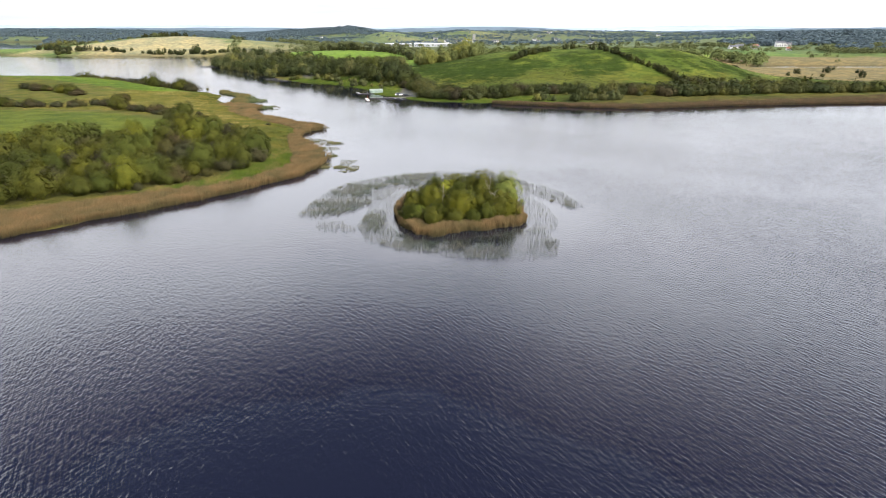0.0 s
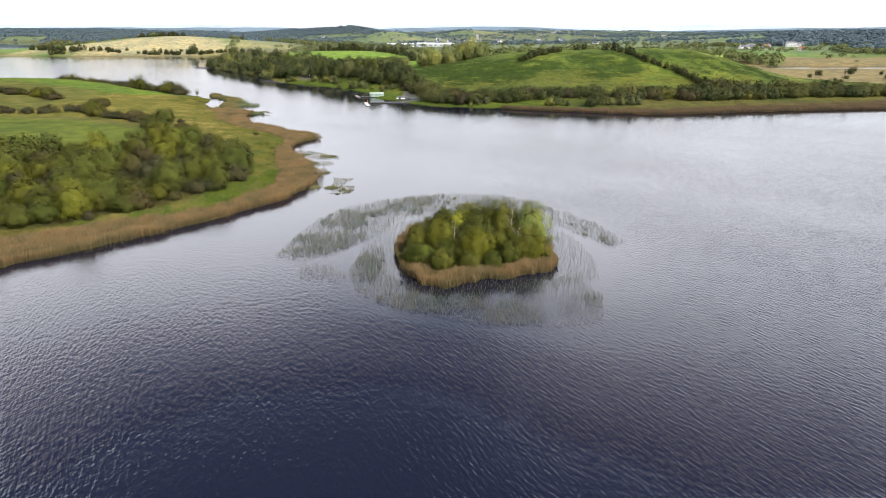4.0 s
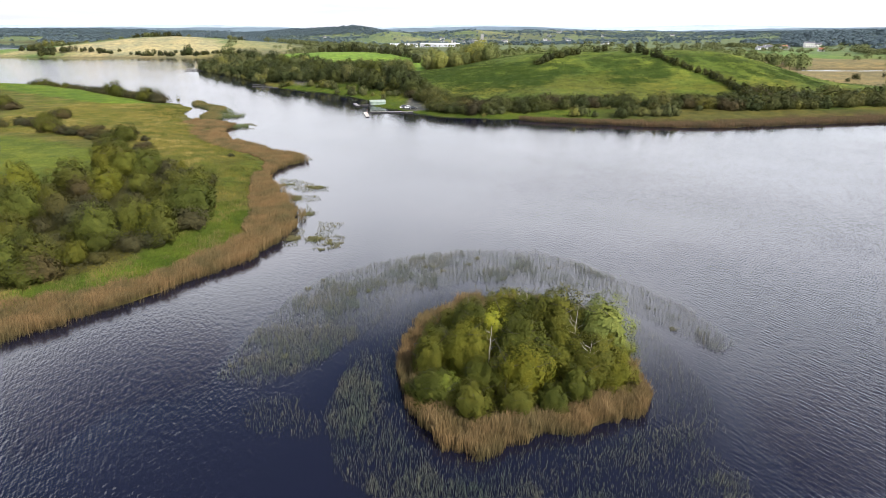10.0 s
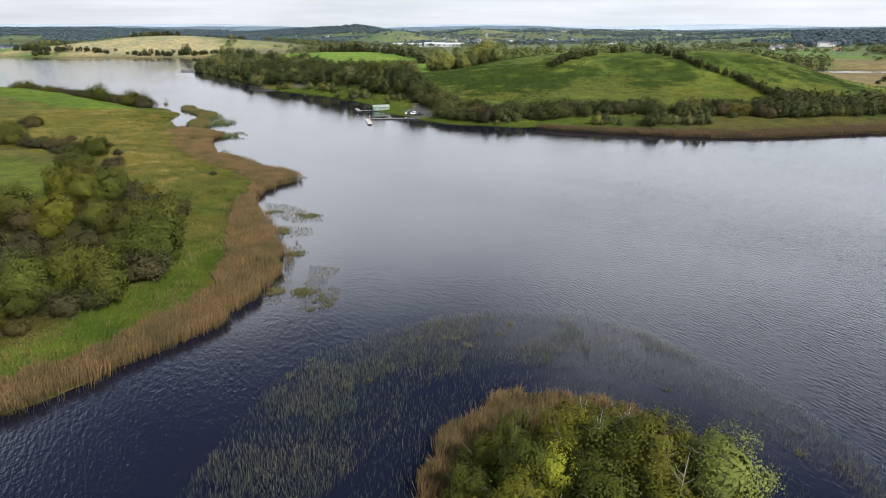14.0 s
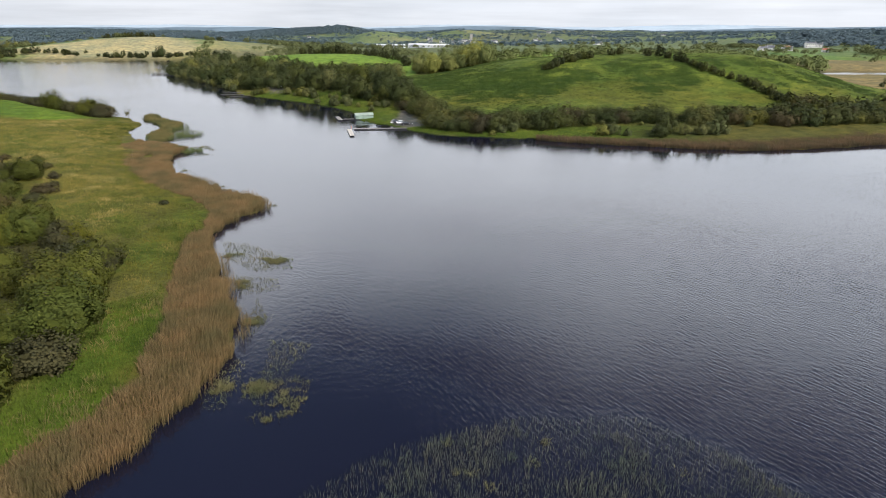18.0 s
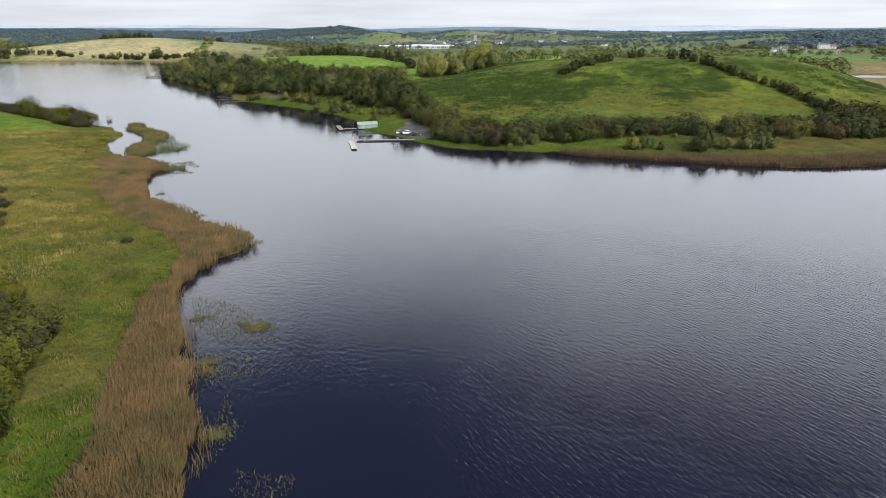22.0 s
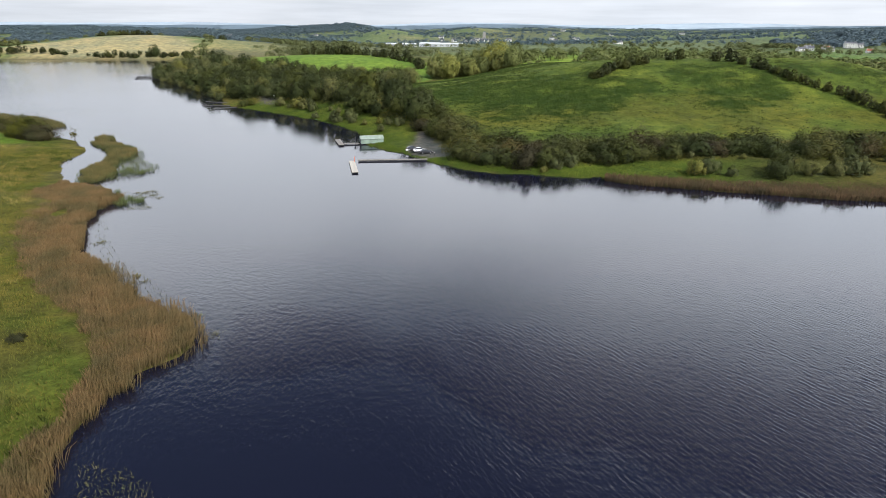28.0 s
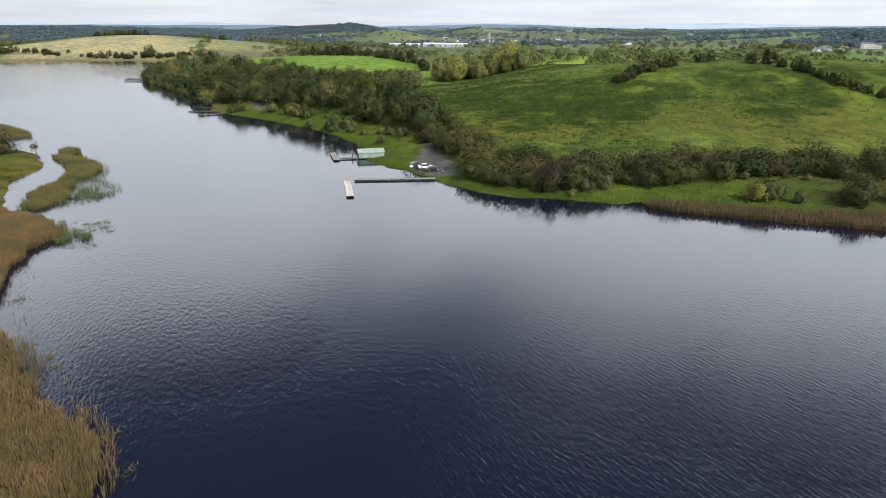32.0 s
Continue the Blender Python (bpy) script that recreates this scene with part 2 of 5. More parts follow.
TURF = ground_material()
WATER = water_material()
BARK = plain("bark", (0.06, 0.05, 0.038), 0.9, scale=1.2, vary=0.3, relief=0.02)
DEADWOOD = plain("bleached_deadwood", (0.34, 0.31, 0.26), 0.85, scale=2.0, vary=0.2)
WILLOW = foliage("willow_leaves", (0.0418, 0.0493, 0.00877), (0.0773, 0.0831, 0.014), (0.125, 0.123, 0.0238), 0.16)
SALLOW = foliage("pale_willow_leaves", (0.106, 0.122, 0.029), (0.162, 0.179, 0.0433), (0.24, 0.244, 0.0675), 0.16)
OLIVE_SALLOW = foliage("olive_sallow_leaves", (0.0424, 0.0511, 0.011), (0.0813, 0.0913, 0.0175), (0.124, 0.131, 0.0276), 0.14)
YELLOWING = foliage("yellowing_willow_leaves", (0.076, 0.0909, 0.0151), (0.138, 0.157, 0.0238), (0.2, 0.216, 0.0378), 0.16)
SCRUB = foliage("scrub_leaves", (0.0306, 0.0366, 0.00786), (0.0665, 0.0717, 0.0138), (0.113, 0.11, 0.0236), 0.14)
BRAMBLE = foliage("bare_thorn_twigs", (0.0257, 0.0265, 0.0128), (0.0479, 0.0471, 0.0214), (0.0771, 0.0734, 0.036), 0.12)
WOOD_LEAF = foliage("woodland_leaves", (0.0244, 0.0319, 0.0116), (0.0459, 0.055, 0.0187), (0.0797, 0.0869, 0.0303), 0.12)
HEDGE_LEAF = foliage("hedge_leaves", (0.0196, 0.0255, 0.00981), (0.0411, 0.047, 0.0176), (0.083, 0.0844, 0.0313), 0.12)
# distance haze is put into this pale blue-grey leaf colour
HAZED_LEAF = foliage("hazed_distant_leaves", (0.115, 0.148, 0.173), (0.135, 0.173, 0.199), (0.156, 0.196, 0.221), 0.35)
# the reeds' darker feet paint in shade; the tan tips are their own colour
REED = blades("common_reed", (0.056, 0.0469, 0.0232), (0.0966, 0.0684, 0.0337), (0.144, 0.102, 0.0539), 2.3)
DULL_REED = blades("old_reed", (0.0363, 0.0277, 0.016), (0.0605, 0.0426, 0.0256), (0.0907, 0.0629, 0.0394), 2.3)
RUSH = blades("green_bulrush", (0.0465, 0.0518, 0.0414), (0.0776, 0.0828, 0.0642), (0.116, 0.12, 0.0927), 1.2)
SOFT_RUSH = blades("soft_rush", (0.0234, 0.0371, 0.00882), (0.0304, 0.0473, 0.0101), (0.0491, 0.063, 0.0164), 30.0)
AUTUMN = foliage("autumn_tinged_leaves", (0.0384, 0.0426, 0.0134), (0.0805, 0.0836, 0.0267), (0.138, 0.132, 0.0468), 0.18)
OLIVE = foliage("olive_tree_leaves", (0.0875, 0.102, 0.0379), (0.163, 0.178, 0.0613), (0.255, 0.255, 0.0991), 0.2)
PALE_WOOD = foliage("grey_sallow_leaves", (0.06, 0.066, 0.026), (0.108, 0.115, 0.046), (0.17, 0.174, 0.076), 0.15)
HEDGEROW = foliage("olive_hedgerow_leaves", (0.075, 0.085, 0.034), (0.118, 0.128, 0.052), (0.175, 0.18, 0.078), 0.18)
RUSSET = foliage("russet_thorn_leaves", (0.0292, 0.0243, 0.0126), (0.0544, 0.0457, 0.0233), (0.0972, 0.0816, 0.0409), 0.1)

# ---- plan of land and water ----
rng = np.random.default_rng(7)

LEFT_LAND = [(-4400, -900), (-900, -260), (-400, -70), (-220, 20), (-150, 74), (-92, 112), (-74, 130), (-61.5, 143), (-52.3, 156), (-44.5, 167),
             (-41, 178), (-40.8, 186), (-43.2, 197), (-50.3, 211), (-58.3, 226), (-61, 233), (-60.5, 241), (-59.4, 247), (-55.6, 253), (-56.5, 257), (-61, 262.5), (-73, 271),
             (-83, 281), (-91, 287), (-95, 294), (-102, 306), (-105, 315), (-106, 326), (-115, 333), (-127, 340), (-135, 352), (-145.5, 367), (-147, 377),
             (-147, 387), (-154, 395), (-164, 406), (-184, 419), (-225, 444), (-300, 480), (-380, 540), (-520, 600), (-900, 660), (-4400, 800)]
# the far shore: the wooded west side, then the landing place and the reedy east side
FAR_WEST = [(-4400, 1000), (-1300, 1000), (-1000, 1000), (-760, 985), (-600, 967), (-500, 962), (-390, 968), (-330, 930), (-300, 850), (-288, 760), (-284, 716),
            (-272, 700), (-250, 658), (-228, 633), (-206, 603), (-178, 563), (-156, 532), (-148, 512), (-137, 504), (-117, 488), (-99, 475), (-83, 459), (-68, 439)]
FAR_EAST = [(-57, 419), (-53.5, 404), (-51, 395.5), (-46, 391.4), (-38.5, 384.5), (-34.8, 378.8), (-29, 374.2), (-24.5, 367), (-18, 360.5), (-11, 357), (-3, 355.5),
            (5, 353.5), (11, 352), (18, 351.6), (22, 353.5), (23, 348), (29, 344), (41, 340), (55, 336), (80, 329), (105, 327), (130, 332), (160, 340), (240, 354),
            (420, 365), (700, 330), (1500, 240), (4400, 0), (4400, 4900), (-4400, 4900)]
FAR_LAND = FAR_WEST + FAR_EAST
BACK_LAND = [(-4400, -420), (-700, -420), (200, -380), (900, -300), (4400, -300), (4400, -4400), (-4400, -4400)]
ISLAND = [(-13, 126), (-9.8, 119.5), (-6.2, 114.4), (-2.5, 114.6), (4.2, 117.8), (10.6, 119.8), (16, 122.6), (16.6, 128), (16.2, 137), (13, 145),
          (7.5, 149.6), (2, 151.2), (-5, 150), (-10.4, 145), (-13, 138)]
FAR_LAKE = [(-900, 1215), (-870, 1245), (-1000, 1500), (-1270, 1900), (-1500, 1960), (-4400, 1960), (-4400, 1215)]
MARSH_POOL = [(351, 705), (453, 699), (560, 706), (600, 730), (540, 756), (430, 760), (360, 738)]
INLET = [(-127, 340), (-134, 351), (-145, 367), (-146, 377), (-144, 387), (-139, 381), (-133.5, 370), (-133, 360), (-132, 352), (-125, 341)]


def edge_distance(px, py, poly):
    """Signed distance to a closed outline: positive inside."""
    best, inside = np.full(px.shape, 1e9), np.zeros(px.shape, bool)
    for (x0, y0), (x1, y1) in zip(poly, poly[1:] + poly[:1]):
        dx, dy = x1 - x0, y1 - y0
        t = np.clip(((px - x0) * dx + (py - y0) * dy) / (dx * dx + dy * dy), 0, 1)
        best = np.minimum(best, np.hypot(px - x0 - t * dx, py - y0 - t * dy))
        if y0 != y1:
            inside ^= ((y0 > py) != (y1 > py)) & (px < dx * (py - y0) / dy + x0)
    return np.where(inside, best, -best)


def waves(x, y, scale, seed):
    """A smooth random field between about -1 and 1."""
    r = np.random.default_rng(seed)
    total = np.zeros_like(x, dtype=float)
    for k in range(7):
        a, f, ph = r.uniform(0, 2 * np.pi), r.uniform(0.6, 1.9), r.uniform(0, 2 * np.pi)
        total += np.sin((np.cos(a) * x + np.sin(a) * y) * f * 2 * np.pi / scale + ph)
    return total / 3.2


def patchy(x, y, scale, seed, octaves=3):
    """An irregular cloudy field between about -1 and 1."""
    table = np.random.default_rng(seed).uniform(-1, 1, (97, 89))
    total, gain = np.zeros(np.shape(x)), 1.0
    for k in range(octaves):
        u, v = np.asarray(x) / scale + 31.7 * k, np.asarray(y) / scale + 17.3 * k
        i, j = np.floor(u).astype(int), np.floor(v).astype(int)
        fu, fv = u - i, v - j
        fu, fv = fu * fu * (3 - 2 * fu), fv * fv * (3 - 2 * fv)
        at = lambda p, q: table[(i + p) % 97, (j + q) % 89]
        total += gain * ((at(0, 0) * (1 - fu) + at(1, 0) * fu) * (1 - fv) + (at(0, 1) * (1 - fu) + at(1, 1) * fu) * fv)
        gain, scale = gain * 0.6, scale * 0.47
    return total


def land_distance(x, y):
    wob = 1.1 * waves(x, y, 17.0, 3)
    d = np.maximum.reduce([edge_distance(x, y, p) for p in (LEFT_LAND, FAR_LAND, BACK_LAND, ISLAND)])
    for pool in (FAR_LAKE, MARSH_POOL):
        d = np.minimum(d, -edge_distance(x, y, pool))
    return d + np.where(np.abs(d) < 40, wob, 0)


# hills: centre x, y, height, spread left, right, near, far
NEAR_HILLS = [(166, 504, 24.6, 146, 50, 47, 70), (48, 594, 15.5, 38, 82, 118, 118), (-135, 760, 14, 110, 90, 60, 110),
              (-285, 425, 7, 170, 75, 80, 45), (-190, 250, 3.5, 90, 70, 70, 80), (-535, 1140, 23, 125, 165, 95, 140), (-330, 1250, 8, 120, 130, 80, 100)]
FAR_HILLS = [(-478, 2960, 38, 130, 105, 260, 400), (-690, 3100, 28, 200, 160, 300, 300), (-218, 1950, 27, 62, 85, 90, 200), (52, 2500, 31, 120, 105, 150, 300),
             (330, 2500, 22, 150, 200, 250, 400), (260, 1150, 9, 180, 200, 160, 250), (960, 1500, 26, 240, 500, 150, 400), (720, 1300, 6, 140, 160, 70, 120),
             (1700, 2300, 32, 600, 600, 300, 600), (-1700, 2600, 24, 700, 500, 350, 500), (500, 3600, 28, 700, 700, 300, 500), (-2400, 3700, 30, 900, 900, 400, 500),
             (2600, 3600, 34, 900, 900, 400, 600), (-500, 4200, 30, 900, 900, 300, 400)]
HILLS = NEAR_HILLS + FAR_HILLS


def height(x, y, d=None):
    x, y = np.asarray(x, float), np.asarray(y, float)
    d = land_distance(x, y) if d is None else d
    s = d - 1.1
    z = np.where(s > 0, 1.25 * (1 - np.exp(-np.maximum(s, 0) / 9.0)), np.maximum(0.3 * s, -3.0))
    rise = np.clip((d - 3) / 26.0, 0, 1)
    rise = rise * rise * (3 - 2 * rise)
    top = np.zeros_like(z)
    for cx, cy, h, l, r, n, f in HILLS:
        sx, sy = np.where(x < cx, l, r), np.where(y < cy, n, f)
        top = np.hypot(top, h * np.exp(-0.5 * ((x - cx) / sx) ** 2 - 0.5 * ((y - cy) / sy) ** 2))
    z = z + rise * top
    z = z + rise * np.clip((np.abs(y - 300) + np.abs(x) - 300) / 1500, 0.03, 1) * (2.6 + 2.4 * waves(x, y, 420, 11) + 1.2 * waves(x, y, 150, 12))
    return z + rise * 0.22 * waves(x, y, 23, 13)


def ground_z(x, y):
    return float(height(np.array([x]), np.array([y]))[0])


def np_mesh(name, verts, faces, mat=None, smooth=False, normals=None):
    """A mesh from arrays; every face has as many corners as the array is wide."""
    me = bpy.data.meshes.new(name)
    n, k = faces.shape
    me.vertices.add(len(verts))
    me.vertices.foreach_set("co", np.ascontiguousarray(verts, np.float32).ravel())
    me.loops.add(n * k)
    me.loops.foreach_set("vertex_index", np.ascontiguousarray(faces, np.int32).ravel())
    me.polygons.add(n)
    me.polygons.foreach_set("loop_start", np.arange(0, n * k, k, dtype=np.int32))
    me.polygons.foreach_set("use_smooth", np.full(n, smooth))
    if mat:
        me.materials.append(mat)
    me.update(calc_edges=True)
    if normals is not None:
        me.normals_split_custom_set_from_vertices(normals.tolist())
    return me


def part(name, data, mat, parent, label=""):
    """One mesh object under a thing or a part, from a bmesh or a ready mesh."""
    if isinstance(data, bmesh.types.BMesh):
        me = bpy.data.meshes.new(name)
        data.to_mesh(me)
        data.free()
        me.materials.append(mat)
    else:
        me = data
    ob = new(name, me)
    ob.parent = parent
    return tagged(ob, label)


def thing(name, label, category, group="", kind="", at=None):
    ob = new(name)
    ob.empty_display_size = 0.3
    if at is not None:
        ob.matrix_basis = at
    return tagged(ob, label, category, group, kind)


# ---- ground ----


def graded(fine0, fine1, step, far0, far1, growth=1.06):
    mid = list(np.arange(fine0, fine1 + step / 2, step))
    up, s = [mid[-1]], step
    while up[-1] < far1:
        s = min(s * growth, 70)
        up.append(up[-1] + s)
    down, s = [mid[0]], step
    while down[-1] > far0:
        s = min(s * growth, 70)
        down.append(down[-1] - s)
    return np.array(down[:0:-1] + mid + up[1:])


gx, gy = graded(-230, 200, 2.4, -4300, 4300), graded(105, 560, 2.4, -1500, 4750)
X, Y = np.meshgrid(gx, gy)
D = land_distance(X.ravel(), Y.ravel()).reshape(X.shape)
Z = height(X, Y, D)
D_INLET = edge_distance(X, Y, INLET)
Z = np.where(D_INLET > 0, np.minimum(Z, -0.15 - 0.1 * D_INLET), Z)


def soft(inside, width=3.0):
    return np.clip(inside / width + 0.5, 0, 1)[..., None]


def lay(base, colour, mask):
    return base * (1 - mask) + np.array(colour) * mask


ROUGH, PASTURE, BRIGHT = (0.08, 0.075, 0.02), (0.072, 0.092, 0.018), (0.115, 0.18, 0.034)
HILLSIDE, LUSH, STUBBLE = (0.064, 0.09, 0.018), (0.054, 0.084, 0.013), (0.27, 0.24, 0.16)
MARSH, MUD, GRAVEL = (0.15, 0.122, 0.07), (0.06, 0.05, 0.028), (0.088, 0.086, 0.093)

HILL_FIELD = [(-40, 620), (-50, 560), (-52, 500), (-46, 460), (-36, 430), (-15, 405), (5, 392), (60, 388), (130, 395), (240, 405), (330, 450), (320, 560), (200, 640), (60, 680), (-20, 640)]
TOP_PASTURE = [(-205, 725), (-170, 695), (-130, 675), (-80, 640), (-48, 600), (-36, 650), (-40, 720), (-70, 860), (-180, 880), (-240, 800)]
REAR_FIELDS = [(-20, 690), (60, 700), (200, 670), (330, 640), (420, 720), (420, 960), (200, 1020), (0, 960)]
LEFT_PASTURE = [(-330, 330), (-204, 275), (-160, 272), (-120, 250), (-107, 231), (-113, 208), (-150, 200), (-240, 190), (-400, 220)]
LEFT_CREST = [(-420, 560), (-300, 470), (-200, 412), (-170, 388), (-185, 372), (-230, 388), (-320, 430), (-480, 500)]
SCRUB_AREA = [(-180, 78), (-150, 92), (-101, 134), (-89, 140), (-79, 147.5), (-69.5, 156.5), (-64, 166), (-62, 180), (-65, 196), (-69.5, 210), (-75, 219), (-84, 228), (-96, 232), (-106, 228),
              (-100, 214), (-112, 206), (-134, 205), (-148, 196), (-175, 180), (-200, 130)]
GREEN_BANK = [(-59, 206), (-66, 197), (-63, 180), (-65, 166), (-70, 156), (-80, 147), (-78, 143), (-62, 153), (-55, 164), (-51, 178), (-53, 190), (-57, 204)]
STUBBLE_FIELD = [(-690, 1010), (-650, 990), (-560, 975), (-400, 980), (-372, 1015), (-395, 1090), (-470, 1160), (-570, 1120)]
STUBBLE_TOP = [(-610, 1300), (-480, 1210), (-400, 1225), (-440, 1320), (-540, 1370)]
MARSHLAND = [(230, 560), (330, 500), (700, 450), (1200, 560), (1000, 900), (420, 930), (300, 780)]
SHORE_GRASS = [(-140, 515), (-110, 508), (-72, 478), (-47, 442), (-36, 424), (-30, 400), (-18, 375), (-8, 366), (10, 366), (60, 362), (140, 368), (300, 392),
               (300, 350), (110, 325), (22, 346), (-4, 350), (-60, 405), (-100, 462)]
CAR_PARK = [(-36.8, 390), (-33.6, 381.5), (-28, 377.5), (-22, 377), (-20.6, 383), (-25, 394), (-29.5, 409), (-31, 430), (-34.5, 430), (-34, 409), (-35.5, 398)]
SLIP_YARD = [(-131, 526), (-124, 507), (-117, 503), (-114, 512), (-122, 528)]

RUSH_PATCHES = ([(-47, 503), (1, 511), (41, 503), (62, 472), (78, 460), (54, 441), (26, 414), (0, 424), (-20, 450)], [(84, 480), (121, 490), (132, 467), (141, 450), (116, 438), (86, 418), (82, 438), (83, 460)],
                [(140, 502), (163, 489), (220, 476), (230, 440), (172, 448), (150, 458), (138, 476)])


def rush_cover(x, y):
    """How thickly dark rush tussocks stand on the hill pasture: streaky patches along the slope."""
    spread = np.maximum.reduce([edge_distance(x, y, p) for p in RUSH_PATCHES])
    return np.clip(spread / 14, -1, 0.35) + 0.42 * patchy(x, y, 17, 95) + 0.5 * patchy(x * 0.5 + 0.15 * y, y, 4.5, 96)


n1, n2 = waves(X, Y, 60, 21), waves(X, Y, 14, 22)
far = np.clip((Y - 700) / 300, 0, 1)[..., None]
C = np.ones((*X.shape, 3)) * np.array(ROUGH)
# a patchwork of fields beyond the near shore
cell = (np.floor((X + 0.35 * Y) / 150).astype(int) * 7 + np.floor((Y - 0.25 * X) / 190).astype(int) * 13) % 10
patches = np.array([PASTURE, (0.11, 0.165, 0.032), ROUGH, (0.08, 0.12, 0.028), (0.1, 0.15, 0.032), MARSH, PASTURE, (0.1, 0.18, 0.03), (0.3, 0.26, 0.13), (0.12, 0.15, 0.04)])
# beyond 800 m a greyish haze tone is mixed into the field colours
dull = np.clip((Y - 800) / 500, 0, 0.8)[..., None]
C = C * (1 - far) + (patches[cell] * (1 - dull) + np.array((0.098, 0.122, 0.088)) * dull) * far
C = lay(C, (0.07, 0.086, 0.017), np.clip(patchy(X, Y, 14, 25) * 1.5 - 0.2, 0, 1)[..., None] * (1 - far))
C = lay(C, (0.094, 0.085, 0.03), np.clip(patchy(X, Y, 9, 26) * 1.5 - 0.4, 0, 0.9)[..., None] * (1 - far))
C = lay(C, (0.1, 0.092, 0.032), np.clip(patchy(X, Y, 26, 29) * 1.6 - 0.5, 0, 0.8)[..., None] * (1 - far))
C = lay(C, (0.046, 0.064, 0.012), np.clip(patchy(X, Y, 6, 30) * 1.8 - 0.7, 0, 0.75)[..., None] * (1 - far))
C = lay(C, HILLSIDE, soft(edge_distance(X, Y, HILL_FIELD)))
# sunlit swaths between cloud shadows are coloured into the hill pasture
hill_lit = soft(edge_distance(X, Y, HILL_FIELD)) * np.clip(n1 + 0.35 * n2, 0, 1)[..., None]
C = lay(C, (0.1, 0.125, 0.026), hill_lit * 0.85)
C = lay(C, (0.076, 0.08, 0.017), soft(edge_distance(X, Y, HILL_FIELD)) * np.clip(1.1 - np.abs(Y - 425) / 28 + 0.6 * patchy(X, Y, 18, 27), 0, 0.8)[..., None])
C = lay(C, (0.029, 0.05, 0.011), soft(edge_distance(X, Y, HILL_FIELD)) * np.clip(2.0 * rush_cover(X, Y), 0, 0.9)[..., None])
C = lay(C, BRIGHT, soft(edge_distance(X, Y, TOP_PASTURE), 6))
# the rear fields' green is raised to paint a patch of sunlight
C = lay(C, (0.17, 0.24, 0.05), soft(edge_distance(X, Y, REAR_FIELDS) + 10 * n1, 10))
C = lay(C, PASTURE, soft(edge_distance(X, Y, LEFT_PASTURE) + 3 * n2))
C = lay(C, (0.065, 0.112, 0.018), soft(edge_distance(X, Y, LEFT_CREST) + 2 * n2))
C = lay(C, STUBBLE, soft(edge_distance(X, Y, STUBBLE_FIELD), 8))
C = lay(C, STUBBLE, soft(edge_distance(X, Y, STUBBLE_TOP), 8))
C = lay(C, MARSH, soft(edge_distance(X, Y, MARSHLAND) + 14 * n1, 10))
C = lay(C, (0.056, 0.08, 0.015), soft(edge_distance(X, Y, SHORE_GRASS) + 1.5 * n2))
C = lay(C, (0.048, 0.06, 0.013), soft(edge_distance(X, Y, SHORE_GRASS)) * np.clip(patchy(X, Y, 8, 28) * 1.6, 0, 0.8)[..., None])
C = lay(C, (0.066, 0.064, 0.02), soft(edge_distance(X, Y, SHORE_GRASS) + 2 + 2 * n2) * np.clip((X - 50) / 40, 0, 1)[..., None])
C = lay(C, (0.052, 0.05, 0.016), soft(edge_distance(X, Y, SCRUB_AREA) - 1 + 2 * n2))
C = lay(C, LUSH, soft(edge_distance(X, Y, GREEN_BANK) + 1.2 * n2, 2))
C = lay(C, GRAVEL, soft(edge_distance(X, Y, CAR_PARK), 1.5))
C = lay(C, GRAVEL, soft(edge_distance(X, Y, SLIP_YARD), 1.5))
C = lay(C, (0.2, 0.17, 0.1), np.clip(1.5 - D / 6, 0, 1)[..., None] * soft(-np.abs(Y - 975) + 30) * (X < -300)[..., None])
C = lay(C, MUD, soft(edge_distance(X, Y, ISLAND) + 1))
C = lay(C, MUD, np.clip(1.2 - (D + 0.5 * n2) / 1.8, 0, 1)[..., None])

ny, nx = X.shape
grid = np.arange(nx * ny).reshape(ny, nx)
quads = np.stack([grid[:-1, :-1], grid[:-1, 1:], grid[1:, 1:], grid[1:, :-1]], -1).reshape(-1, 4)
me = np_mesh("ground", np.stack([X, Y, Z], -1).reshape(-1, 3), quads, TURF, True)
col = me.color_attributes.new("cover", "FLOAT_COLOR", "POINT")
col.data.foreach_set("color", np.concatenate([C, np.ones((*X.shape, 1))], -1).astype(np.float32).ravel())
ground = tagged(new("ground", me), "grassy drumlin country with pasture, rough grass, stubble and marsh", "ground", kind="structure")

wgx, wgy = graded(-320, 320, 7.0, -4300, 4300, 1.2), graded(80, 720, 7.0, -1500, 4700, 1.2)
WX, WY = np.meshgrid(wgx, wgy)
lee = np.maximum(edge_distance(WX, WY, FAR_LAND), edge_distance(WX, WY, LEFT_LAND) - 62)
calm = np.clip(0.04 + (-lee - 3) / 165, 0.04, 0.8)
# rushes still the water round the island
calm = np.minimum(calm, np.clip(0.12 + (-edge_distance(WX, WY, ISLAND) - 4) / 26, 0.12, 1.0))
wn_ = np.arange(WX.size).reshape(WX.shape)
wq = np.stack([wn_[:-1, :-1], wn_[:-1, 1:], wn_[1:, 1:], wn_[1:, :-1]], -1).reshape(-1, 4)
wm = np_mesh("water", np.stack([WX, WY, 0 * WX], -1).reshape(-1, 3), wq, WATER)
wc = wm.color_attributes.new("shelter", "FLOAT_COLOR", "POINT")
wc.data.foreach_set("color", np.stack([calm, calm, calm, 1 + 0 * calm], -1).astype(np.float32).ravel())
water = tagged(new("water", wm), "dark rippled lake water reflecting a bright cloudy sky", "water", kind="structure")

# ---- plants ----


